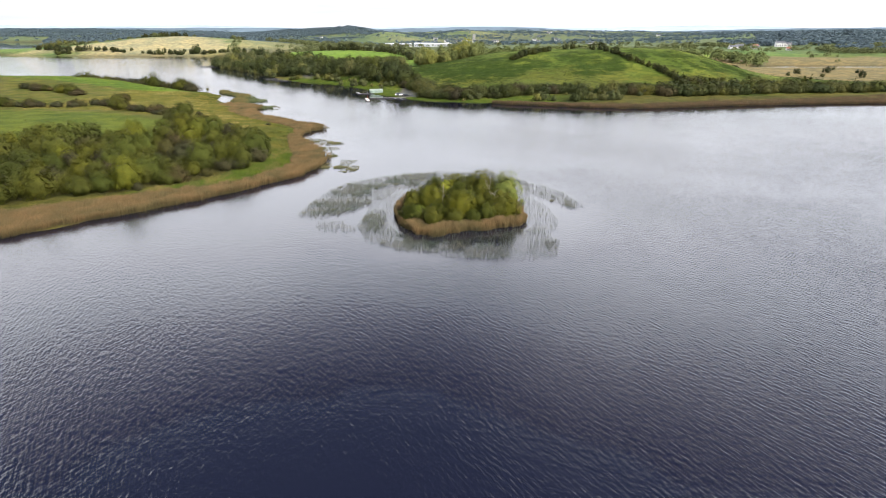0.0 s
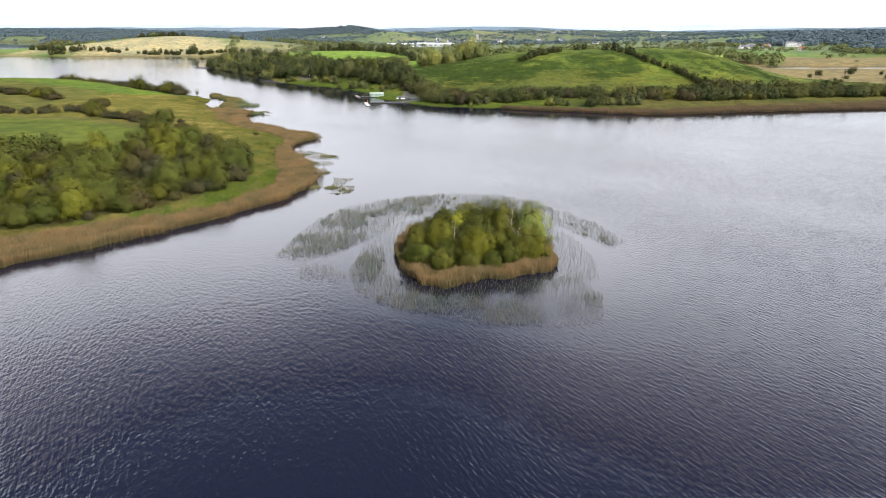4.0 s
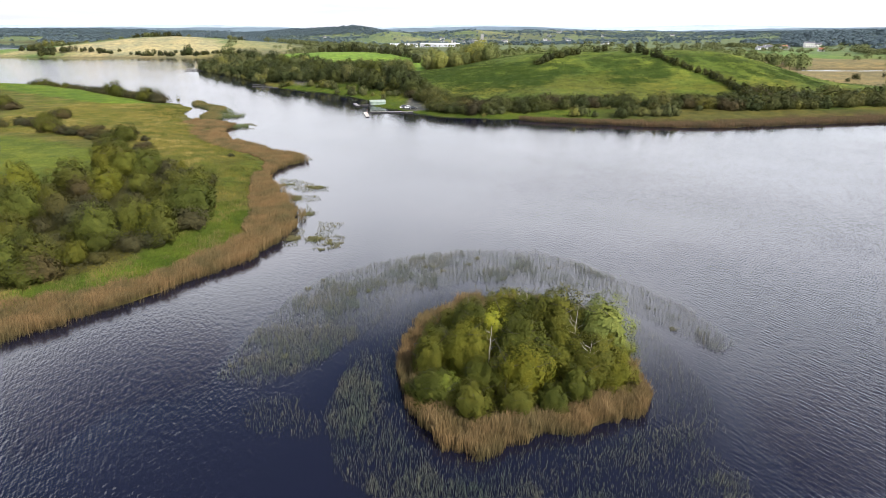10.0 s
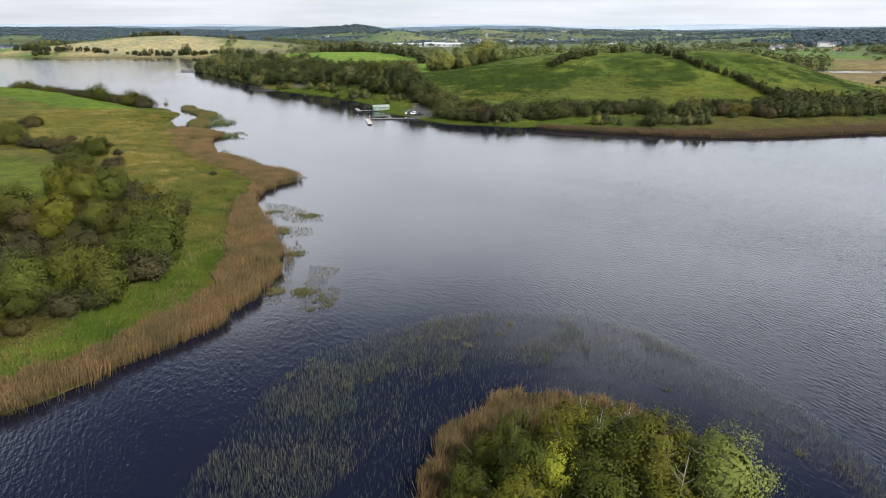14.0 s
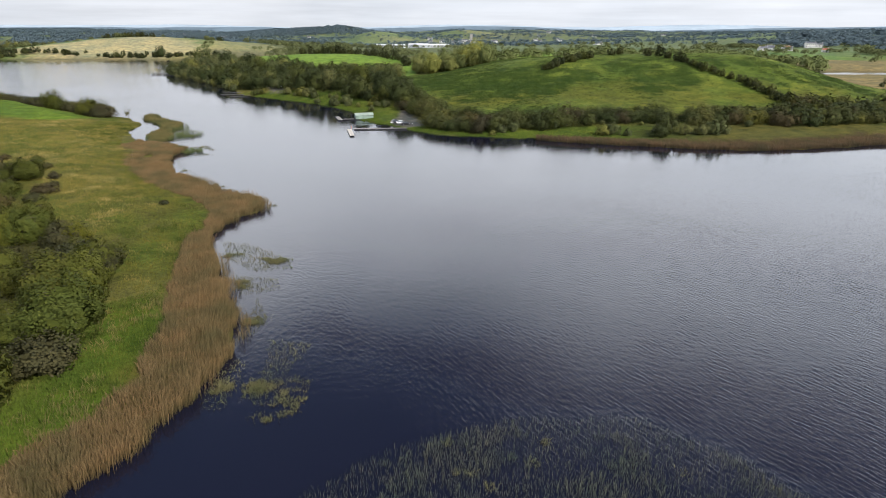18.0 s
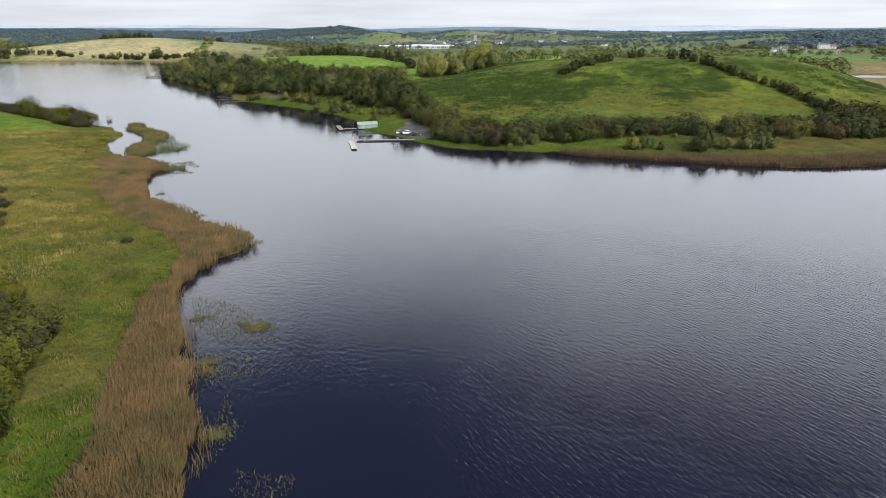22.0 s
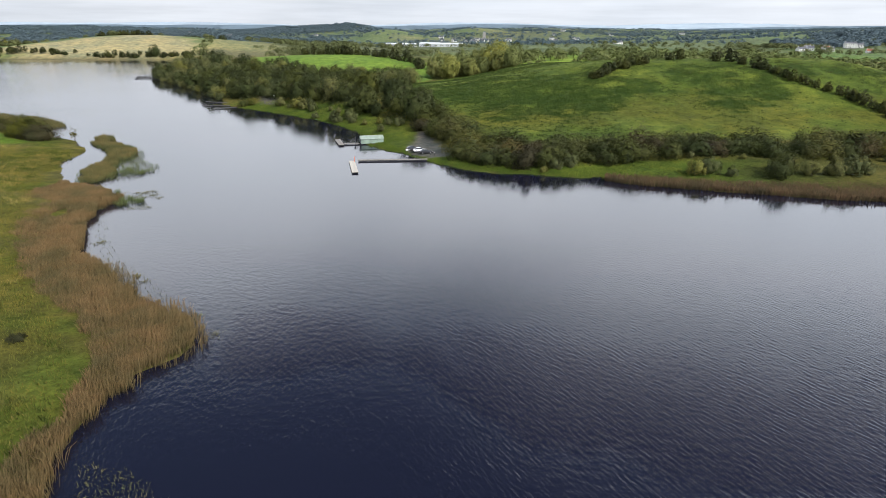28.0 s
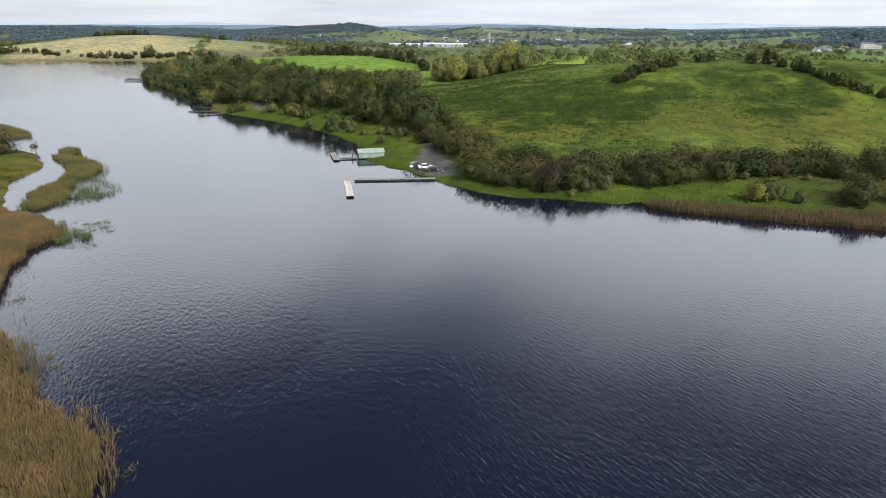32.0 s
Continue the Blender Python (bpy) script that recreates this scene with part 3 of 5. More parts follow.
def leaf_quads(centres, normals, size, r):
    """Small bent leaf sprays, one quad each, turned at random about the given normals."""
    n = len(centres)
    nor = normals + r.normal(0, 0.34, (n, 3))
    nor /= np.linalg.norm(nor, axis=1, keepdims=True) + 1e-9
    side = np.cross(nor, r.normal(0, 1, (n, 3)))
    side /= np.linalg.norm(side, axis=1, keepdims=True) + 1e-9
    up = np.cross(nor, side)
    s = (size * r.uniform(0.6, 1.35, n))[:, None]
    a, b = side * s * 0.5, up * s * r.uniform(0.5, 0.85, n)[:, None]
    v = np.stack([centres - b, centres + a * 0.9 + nor * s * 0.12, centres + b, centres - a * 0.9 + nor * s * 0.12], 1).reshape(-1, 3)
    return v, np.arange(4 * n).reshape(n, 4)


def rounded(nor):
    """Soft shading normals for four-cornered leaves, from the swell of the crown."""
    u = nor / (np.linalg.norm(nor, axis=1, keepdims=True) + 1e-9)
    return np.repeat(u, 4, 0)


def tube(path, radii, sides=6):
    """A tapering limb along a path."""
    path = np.array(path, float)
    out, faces = [], []
    for i, (p, rad) in enumerate(zip(path, radii)):
        d = path[min(i + 1, len(path) - 1)] - path[max(i - 1, 0)]
        d /= np.linalg.norm(d)
        u = np.cross(d, (0.3, 1, 0.1))
        u /= np.linalg.norm(u)
        w = np.cross(d, u)
        for k in range(sides):
            a = 2 * np.pi * k / sides
            out.append(p + rad * (np.cos(a) * u + np.sin(a) * w))
    for i in range(len(path) - 1):
        for k in range(sides):
            k2 = (k + 1) % sides
            faces.append((i * sides + k, i * sides + k2, (i + 1) * sides + k2, (i + 1) * sides + k))
    return np.array(out), np.array(faces)


def joined(pieces):
    vs, fs, base = [], [], 0
    for v, f in pieces:
        vs.append(v)
        fs.append(f + base)
        base += len(v)
    return np.concatenate(vs), np.concatenate(fs)


def limbs_mesh(seed, tall, spread, stems=1, bark=BARK):
    r = np.random.default_rng(seed)
    pieces = []
    for s in range(stems):
        lean = r.normal(0, 0.12 * spread, 2) * (1 if stems == 1 else 1.3)
        foot = np.array([*r.normal(0, 0.06 * spread * (stems > 1), 2), -0.35])
        trunk = [foot + np.array([lean[0] * t, lean[1] * t, tall * 0.75 * t]) + np.append(r.normal(0, 0.02 * tall * t, 2), 0) for t in np.linspace(0, 1, 6)]
        thick = tall * 0.022 / (1 if stems == 1 else 1.5)
        pieces.append(tube(trunk, np.linspace(thick, thick * 0.25, 6)))
        for k in range(5):
            at = trunk[2 + k % 4]
            a = r.uniform(0, 2 * np.pi)
            tip = at + np.array([np.cos(a) * spread * 0.36, np.sin(a) * spread * 0.36, tall * r.uniform(0.1, 0.28)])
            pieces.append(tube([at, (at + tip) / 2 + r.normal(0, 0.03 * tall, 3), tip], (thick * 0.5, thick * 0.32, thick * 0.1), 5))
    return np_mesh("trunk", *joined(pieces), bark)


def crown_mesh(seed, tall, spread, leaves, size, mat, base=0.15, lobes=11, droop=0.0):
    """A domed crown: rounded billows of leaf sprays over a dense shaded heart."""
    r = np.random.default_rng(seed)
    cen, nor = [], []
    radius = spread * 0.5
    mid = np.array([0, 0, tall * (0.34 + 0.3 * base)])
    turn = r.uniform(0, 2 * np.pi)
    for k in range(lobes):
        t = (k + 0.5) / lobes
        a = turn + k * 2.4 + r.normal(0, 0.25)
        rise = min(0.97, -0.55 + 1.54 * t + r.normal(0, 0.05))
        flank = np.array([np.cos(a), np.sin(a), 0]) * max(np.sqrt(1 - rise * rise), 0.9 * (rise < 0))
        c = mid + flank * radius * r.uniform(0.48, 0.98) + np.array([0, 0, rise * tall * (0.48 if rise > 0 else 0.4) * r.uniform(0.85, 1.1)])
        out = flank + np.array([0, 0, rise])
        out /= np.linalg.norm(out)
        ball = radius * r.uniform(0.22, 0.4) * (1.0 if lobes > 20 else 1.25)
        m = max(10, int(leaves / lobes * r.uniform(0.75, 1.3)))
        d = r.normal(0, 1, (m, 3)) + 0.95 * out
        d /= np.linalg.norm(d, axis=1, keepdims=True)
        lump = 1 + 0.16 * np.sin(5.1 * d[:, :1] + k) * np.sin(4.3 * d[:, 1:2] + 2 * k) + 0.15 * r.normal(0, 1, (m, 1))
        p = c + d * ball * lump * r.uniform(0.8, 1.2, 3) * np.array([0.92, 0.92, 1.12])
        # loose sprays reach out and up past the billow
        spray = (r.random(m) < 0.3)[:, None] * r.exponential(0.22, (m, 1)) * ball
        p += spray * (0.7 * d + 0.35 * out + np.array([0, 0, 0.45]))
        p[:, 2] -= droop * np.abs(r.normal(0, 1, m)) * ball
        cen.append(p)
        nor.append(0.5 * d + 0.62 * out + np.array([0, 0, 0.1]) + r.normal(0, 0.2, (m, 3)))
    cen, nor = np.concatenate(cen), np.concatenate(nor)
    cen[:, 2] = np.maximum(cen[:, 2], 0.12)
    v, f = leaf_quads(cen, nor, size, r)
    h = max(30, leaves // 22)
    d = r.normal(0, 1, (h, 3))
    d /= np.linalg.norm(d, axis=1, keepdims=True)
    heart = mid + d * np.array([radius * 0.66, radius * 0.66, tall * 0.4]) * r.uniform(0.75, 1.0, (h, 1))
    heart[:, 2] = np.maximum(heart[:, 2], 0.15)
    v2, f2 = leaf_quads(heart, d, radius * 0.34, r)
    v, f = joined([(v, f), (v2, f2)])
    return np_mesh("crown", v, f, mat, True, np.concatenate([rounded(nor), rounded(d)]))


def plant_kinds(name, label, count, seed, tall, spread, leaves, size, mat, stems=1, base=0.15, lobes=11, droop=0.0):
    """Several growth forms of one kind, each with its trunk and crown meshes, at unit scale."""
    kinds = []
    for k in range(count):
        r = np.random.default_rng(seed + k)
        h, w = tall * r.uniform(0.9, 1.1), spread * r.uniform(0.88, 1.12)
        kinds.append((limbs_mesh(seed + k, h, w, stems), crown_mesh(seed + 50 + k, h, w, leaves, size, mat, base, lobes, droop)))
    return name, label, kinds


def plant(kind, x, y, scale, turn, category, group, z=None, wide=1.0, label=""):
    name, words, forms = kind
    trunk, crown = forms[int(rng.integers(len(forms)))]
    z = ground_z(x, y) if z is None else z
    ob = thing(name, label or words, category, group)
    ob.matrix_basis = Matrix.Translation((x, y, z)) @ Matrix.Rotation(turn, 4, "Z") @ Matrix.Diagonal((scale * wide * rng.uniform(0.85, 1.2), scale * wide * rng.uniform(0.85, 1.2), scale * rng.uniform(0.88, 1.1), 1))
    part("trunk", trunk, None, ob)
    part("crown", crown, None, ob)
    return ob


def scatter(poly, gap, tries, r, shrink=0.0):
    """Points in an outline, no two nearer than gap."""
    p = np.array(poly)
    lo, hi = p.min(0), p.max(0)
    kept = []
    cand = r.uniform(lo, hi, (tries, 2))
    cand = cand[edge_distance(cand[:, 0], cand[:, 1], poly) > shrink]
    for c in cand:
        if all((c[0] - k[0]) ** 2 + (c[1] - k[1]) ** 2 > gap * gap for k in kept):
            kept.append(c)
    return kept


def along(line, gap, r, wander=0.6):
    """Points strung along a line."""
    pts, line = [], [np.array(q, float) for q in line]
    for a, b in zip(line, line[1:]):
        n = max(1, int(np.linalg.norm(b - a) / gap))
        pts += [a + (b - a) * (i + r.uniform(0, 0.8)) / n + r.normal(0, wander, 2) for i in range(n)]
    return pts


def blade_bed(name, points, low, high, width, mat, seed, lean=0.18, z=None, sink=0.25, plume=0.6, ragged=0.09, clump=3.0):
    """A bed of upright blades: each a narrow bent strip."""
    r = np.random.default_rng(seed)
    pts = np.array(points)
    n = len(pts)
    h = r.uniform(low, high, n) * (1 + ragged * patchy(pts[:, 0], pts[:, 1], clump, seed + 7))
    a = r.uniform(-1.35, 1.35, n)
    w = width * r.uniform(0.6, 1.4, n)
    s = np.stack([np.cos(a) * w / 2, np.sin(a) * w / 2, 0 * w], 1)
    zb = (height(pts[:, 0], pts[:, 1]) if z is None else np.full(n, z)) - sink
    zb = np.maximum(zb, -0.35)
    base = np.stack([pts[:, 0], pts[:, 1], zb], 1)
    bend = r.normal(0, lean, (n, 2)) + np.array([0.08, 0.05])
    mid = base + np.stack([bend[:, 0] * h * 0.5, bend[:, 1] * h * 0.5, h * plume + sink], 1)
    top = base + np.stack([bend[:, 0] * h, bend[:, 1] * h, h + sink], 1)
    foot = s * (0.7 if plume < 0.7 else 0.45)
    v = np.stack([base - foot, base + foot, mid + s, mid - s, top], 1).reshape(-1, 3)
    soft_n = np.stack([np.sin(a) * 0.5, -np.cos(a) * 0.5, 1.2 + 0 * a], 1) + r.normal(0, 0.25, (n, 3))
    soft_n = np.repeat(soft_n / np.linalg.norm(soft_n, axis=1, keepdims=True), 5, 0)
    i = np.arange(n)[:, None] * 5
    tri = np.concatenate([i + np.array([[0, 1, 2]]), i + np.array([[0, 2, 3]]), i + np.array([[3, 2, 4]])], 0)
    return new(name, np_mesh(name, v, tri, mat, True, soft_n))


def sprinkle(poly, per_m2, r, keep=None):
    p = np.array(poly)
    lo, hi = p.min(0), p.max(0)
    n = int((hi - lo).prod() * per_m2)
    c = r.uniform(lo, hi, (n, 2))
    inside = edge_distance(c[:, 0], c[:, 1], poly)
    c, inside = c[inside > 0], inside[inside > 0]
    return c[keep(c[:, 0], c[:, 1], inside)] if keep else c


def tufts(poly, per_m2, blades_each, spread, r, keep=None, stretch=1.0):
    """Blade feet gathered into clumps."""
    c = sprinkle(poly, per_m2, r, keep)
    n = r.integers(max(1, blades_each // 3), blades_each * 2, len(c))
    return np.repeat(c, n, 0) + r.normal(0, spread, (int(n.sum()), 2)) * np.array([stretch, 1.0]) * np.repeat(r.uniform(0.5, 1.3, len(c)), n)[:, None]


def undergrowth(name, poly, per_m2, low, high, size, mat, seed, label, keep=None):
    """Low leafy cover between the bushes, hugging the ground."""
    r = np.random.default_rng(seed)
    c = sprinkle(poly, per_m2, r, keep)
    z = height(c[:, 0], c[:, 1]) + (low + (high - low) * r.random(len(c)) ** 1.5) * np.clip(0.7 + 0.6 * patchy(c[:, 0], c[:, 1], 5.0, seed), 0.15, 1.6)
    up = np.tile((0.0, -0.15, 1.0), (len(c), 1)) + r.normal(0, 0.35, (len(c), 3))
    v, f = leaf_quads(np.column_stack([c, z]), up, size, r)
    return tagged(new(name, np_mesh(name, v, f, mat, True, rounded(up))), label, "undergrowth", kind="stuff")

# ---- the island ----
kr = np.random.default_rng(31)
island_willow = plant_kinds("willow_tree", "yellow-green willow bush crowding the small island", 5, 100, 6.4, 6.0, 9000, 0.14, WILLOW, stems=3, base=0.08, lobes=30, droop=0.2)
island_core = [(-10, 126.5), (-9.2, 122.6), (-7.4, 120.8), (-3.8, 119), (-1, 119), (1.2, 121.2), (5, 121), (8.4, 122.4), (13, 126), (15, 130), (14.4, 137), (11.5, 141), (5, 142), (-1, 142), (-5, 140.5), (-8.6, 136)]
for x, y in scatter(island_core, 3.7, 900, kr):
    edge = edge_distance(np.array([x]), np.array([y]), island_core)[0]
    plant(island_willow, x, y, (0.7 + 0.05 * min(edge, 6)) * kr.uniform(0.66, 1.3), kr.uniform(0, 6.28), "tree", "island willows")
pale_willow = plant_kinds("willow_tree", "pale feathery round willow on the island's edge", 1, 120, 7.6, 6.6, 9000, 0.11, SALLOW, stems=3, base=0.06, lobes=34, droop=0.15)
plant(pale_willow, 12.6, 132.8, 1.4, 0.6, "tree", "island willows")
bright_willow = plant_kinds("willow_tree", "bright yellow-green willow among darker ones on the island", 1, 125, 6.2, 4.4, 6000, 0.11, YELLOWING, stems=2, base=0.1, lobes=26)
for x, y, s in ((-1.9, 133.2, 1.12), (8.2, 136.2, 1.0), (4.6, 136.6, 0.8), (-7.4, 123.4, 0.7)):
    plant(bright_willow, x, y, s, kr.uniform(0, 6.28), "tree", "island willows")
for x, y, s in ((13.0, 127.2, 0.72), (-4.5, 130.0, 1.02), (2.2, 127.5, 1.06)):
    plant(island_willow, x, y, s, kr.uniform(0, 6.28), "tree", "island willows", label="taller rounded willow standing above the island thicket")


def dead_tree(x, y, tall, seed):
    r = np.random.default_rng(seed)
    ob = thing("dead_tree", "bare bleached dead tree among the island willows", "tree", "dead trees on the island", at=pose(x, y, ground_z(x, y)))
    part("trunk", np_mesh("trunk", *tube([(0, 0, -0.3), (0.1, 0, tall * 0.5), (0.3, 0.1, tall)], (0.08, 0.055, 0.02)), DEADWOOD), None, ob)
    for k in range(7):
        h, a = tall * r.uniform(0.45, 0.92), r.uniform(0, 6.28)
        reach = tall * r.uniform(0.1, 0.22)
        tip = (0.1 + np.cos(a) * reach, np.sin(a) * reach, h + reach * 0.9)
        part("branch", np_mesh("branch", *tube([(0.12, 0.02, h), (np.cos(a) * reach * 0.5, np.sin(a) * reach * 0.5, h + reach * 0.35), tip], (0.035, 0.022, 0.01), 5), DEADWOOD), None, ob)


for k, (x, y, tall) in enumerate(((8.6, 131.4, 8.2), (7.6, 133.5, 7.2), (-2.2, 127.6, 7.2), (2.6, 141.4, 5.8), (6.8, 141.0, 5.6), (3.0, 136.6, 7.0), (9.4, 126.5, 6.2))):
    dead_tree(x, y, tall, 400 + k)

undergrowth("island_undergrowth", island_core, 30, 0.2, 2.2, 0.16, WILLOW, 405, "dense willow undergrowth covering the island")
core_dist = lambda x, y: edge_distance(x, y, island_core)
ISLAND_RIM = [(1.6 + (x - 1.6) * 1.035, 133.5 + (y - 133.5) * 1.035) for x, y in ISLAND]
ring = sprinkle(ISLAND_RIM, 95, kr, lambda x, y, d: (core_dist(x, y) < 0.6) & (d > 0.45 + 1.0 * patchy(x, y, 2.4, 41)))
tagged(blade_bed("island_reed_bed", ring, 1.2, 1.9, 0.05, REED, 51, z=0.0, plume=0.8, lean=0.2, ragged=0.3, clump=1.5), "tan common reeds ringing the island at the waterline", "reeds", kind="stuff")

BULRUSH = [(-36, 128), (-35, 140), (-33, 151), (-28.5, 160), (-18, 168.5), (-5, 173.5), (9, 173.5), (18, 166), (25, 157), (30, 149), (32.5, 138),
           (29, 135), (22, 146), (16, 153), (9, 157), (-4, 158), (-15, 152), (-19, 140), (-24, 131), (-30, 126)]
FRONT_RUSH = [(-21, 121), (-18, 112), (-10, 106), (2, 102), (14, 101.5), (20, 103), (22, 112), (19, 120), (14, 119), (4, 113), (-7, 111), (-14, 121), (-16, 134), (-20, 131)]
SIDE_RUSH = [(-31, 123), (-28, 117), (-22, 112), (-18, 116), (-22, 122), (-27, 128)]
THIN_RUSH = [(-35, 128), (-29, 127), (-21, 135), (-18, 148), (-10, 156), (6, 159), (14, 154), (20, 158), (6, 168), (-8, 168), (-22, 160), (-30, 148)]
near = lambda s: (lambda x, y, d: (patchy(x, y, 6, s) + 0.3 * patchy(x, y, 1.6, s + 1) > 0.05 + 0.7 * np.exp(-d / 1.4)))
INNER = [(1.6 + (x - 1.6) * 1.5, 133.5 + (y - 133.5) * 1.32) for x, y in ISLAND]
rushes = np.concatenate([sprinkle(INNER, 7, kr, lambda x, y, d: edge_distance(x, y, ISLAND_RIM) < 0.2), sprinkle(BULRUSH, 24, kr, near(61)), sprinkle(BULRUSH, 11, kr), sprinkle(THIN_RUSH, 8, kr, near(66)), sprinkle(FRONT_RUSH, 22, kr, near(63)), sprinkle(FRONT_RUSH, 10, kr), sprinkle(SIDE_RUSH, 9, kr, near(68))])
tagged(blade_bed("bulrush_bed", rushes, 0.3, 0.95, 0.02, RUSH, 52, lean=0.28, z=0.0), "sparse grey-green bulrushes standing in shallow water round the island", "reeds", kind="stuff")

# ---- the near peninsula ----
belt = [(-150, 74), (-160, 84), (-99, 131), (-88, 137), (-76, 147), (-65, 152), (-59, 158), (-56, 165), (-52, 175), (-51, 180), (-54.5, 195), (-60, 212), (-65.5, 228), (-65, 238),
        (-68, 250), (-78, 261), (-95, 274), (-112, 296), (-131, 324), (-128, 340), (-113, 334), (-104, 326), (-104, 315), (-102, 306), (-95, 294), (-91, 287), (-83, 281), (-73, 271), (-61, 262.5),
        (-56.5, 257), (-55.6, 253), (-59.4, 247), (-60.5, 241), (-61, 233), (-58.3, 226), (-50.3, 211), (-43.2, 197), (-40.8, 186), (-41, 178), (-44.5, 167), (-52.3, 156), (-61.5, 143), (-74, 130), (-92, 112)]
br = np.random.default_rng(33)
reeds = sprinkle(belt, 60, br, lambda x, y, d: (d > 0.5 + 0.9 * patchy(x, y, 4, 71)) & ~((patchy(x, y, 12, 72) > 1.3) & (edge_distance(x, y, belt) > 4) & (y > 236)))
stray = sprinkle([(-112, 118), (-62, 118), (-30, 165), (-30, 210), (-45, 250), (-90, 320), (-112, 345), (-120, 335), (-70, 262), (-64, 230), (-54, 200), (-56, 160), (-110, 124)], 9, br,
                 lambda x, y, d: (lambda s: (s < 0.3) & (s > -0.7 - 1.0 * patchy(x, y, 4, 73)))(land_distance(x, y)))
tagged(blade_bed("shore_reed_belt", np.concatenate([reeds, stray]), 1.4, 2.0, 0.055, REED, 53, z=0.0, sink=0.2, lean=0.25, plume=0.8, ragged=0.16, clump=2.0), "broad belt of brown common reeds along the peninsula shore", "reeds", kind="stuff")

SPIT = [(-157, 401), (-151, 403), (-138, 395), (-129, 383), (-128, 374), (-124, 360), (-118, 348), (-120, 342), (-125, 339), (-132, 352), (-133, 360), (-134, 370), (-141, 384), (-149, 392)]
SPIT_EDGE = [(-138, 395), (-127, 384), (-122, 371), (-112, 363), (-111, 356), (-114, 349), (-118, 344), (-124, 352), (-128, 372), (-134, 386)]
OUTER_SPIT = [(-255, 480), (-230, 466), (-218, 463), (-195, 446), (-188, 437), (-192, 430), (-207, 433), (-255, 462)]
ISLET = [(-160, 409), (-159, 414), (-153, 411), (-149, 405), (-155, 404)]
GREEN_EDGE = [(-103, 313), (-97, 320), (-99, 328), (-110, 334), (-120, 338), (-116, 332), (-106, 326)]
spit = np.concatenate([sprinkle(SPIT, 34, br, lambda x, y, d: patchy(x, y, 5, 75) > -0.9 + 1.5 * np.exp(-d / 1.5)), sprinkle(OUTER_SPIT, 12, br), sprinkle(ISLET, 22, br)])
tagged(blade_bed("olive_reed_spit", spit, 0.9, 1.7, 0.06, blades("olive_reed", (0.05, 0.05, 0.02), (0.08, 0.072, 0.03), (0.12, 0.096, 0.044), 1.9), 54, z=0.0, lean=0.22, ragged=0.2),
       "olive-brown reeds growing out of open water off the point", "reeds", kind="stuff")
young = np.concatenate([tufts(SPIT_EDGE, 0.5, 22, 0.5, br, near(76)), sprinkle(SPIT_EDGE, 4, br), sprinkle(GREEN_EDGE, 26, br, near(85)), sprinkle(SPIT, 5, br)])
tagged(blade_bed("young_reed_fringe", young, 0.5, 1.4, 0.04, blades("young_reed", (0.04, 0.052, 0.02), (0.07, 0.085, 0.035), (0.11, 0.12, 0.055), 1.6), 64, z=0.0, lean=0.3, ragged=0.2),
       "thin green young reeds fringing the spit", "reeds", kind="stuff")
SEDGE_PATCHES = ([(-58, 231), (-52, 230), (-42, 221.5), (-40, 217), (-47, 215.5), (-54, 222)], [(-50, 214), (-42, 212.5), (-40, 208), (-46, 205.5)], [(-43, 205), (-39.6, 198), (-40, 190), (-42.5, 196)],
                 [(-37, 191), (-31, 190), (-32, 185), (-34, 177), (-37, 177), (-36, 184)], [(-42, 187), (-38.5, 185), (-38, 175), (-41, 175)])
mats = [tufts(p, 4.5, 46, 0.36, br, near(77), 1.7) for p in SEDGE_PATCHES] + [sprinkle(p, 11, br) for p in SEDGE_PATCHES]
pads = np.concatenate(mats + [tufts(BULRUSH, 0.02, 34, 0.35, br), tufts([(-35, 173), (-31, 172), (-29, 177), (-30, 182), (-34, 180)], 0.7, 30, 0.4, br),
                       tufts([(-55, 256), (-54, 258.5), (-63, 267), (-80, 283), (-92, 296), (-99, 310), (-101, 309), (-93, 293), (-82, 281), (-66, 266)], 0.6, 36, 0.55, br, near(81)), sprinkle([(-55, 256), (-54, 258.5), (-63, 267), (-80, 283), (-92, 296), (-99, 310), (-101, 309), (-93, 293), (-82, 281), (-66, 266)], 2.5, br),
                       tufts([(-106, 316), (-95, 316), (-92, 324), (-97, 334), (-108, 338), (-112, 332)], 0.5, 24, 0.5, br, near(83))])
tagged(blade_bed("shallow_water_sedge", pads, 0.08, 0.34, 0.055, blades("pale_sedge", (0.08, 0.0784, 0.04), (0.124, 0.12, 0.0592), (0.184, 0.171, 0.092), 1.0), 55, lean=1.2, z=0.0),
       "pale green sedge clumps in the shallows beside the reeds", "reeds", kind="stuff")

thicket = plant_kinds("scrub_bush", "rounded olive-green willow scrub on the peninsula bank", 5, 200, 5.4, 6.2, 5000, 0.185, SCRUB, stems=3, base=0.05, lobes=26)
thicket_far = plant_kinds("scrub_bush", "rounded olive-green willow scrub on the peninsula bank", 4, 210, 5.2, 6.8, 1800, 0.3, SCRUB, stems=2, base=0.05, lobes=24)
thorn = plant_kinds("thorn_bush", "dull grey-brown thorn bush on rough grass", 4, 230, 3.6, 5.2, 2600, 0.18, BRAMBLE, stems=3, base=0.05, lobes=24)
yellow = plant_kinds("sallow_tree", "bright yellow-green sallow tree at the thicket edge", 2, 260, 6.4, 6.8, 6500, 0.18, OLIVE_SALLOW, stems=2, base=0.06, lobes=30)
russet = plant_kinds("thorn_bush", "russet-brown thorn bush in the thicket", 3, 240, 4.2, 5.6, 2800, 0.18, RUSSET, stems=3, base=0.05, lobes=24)
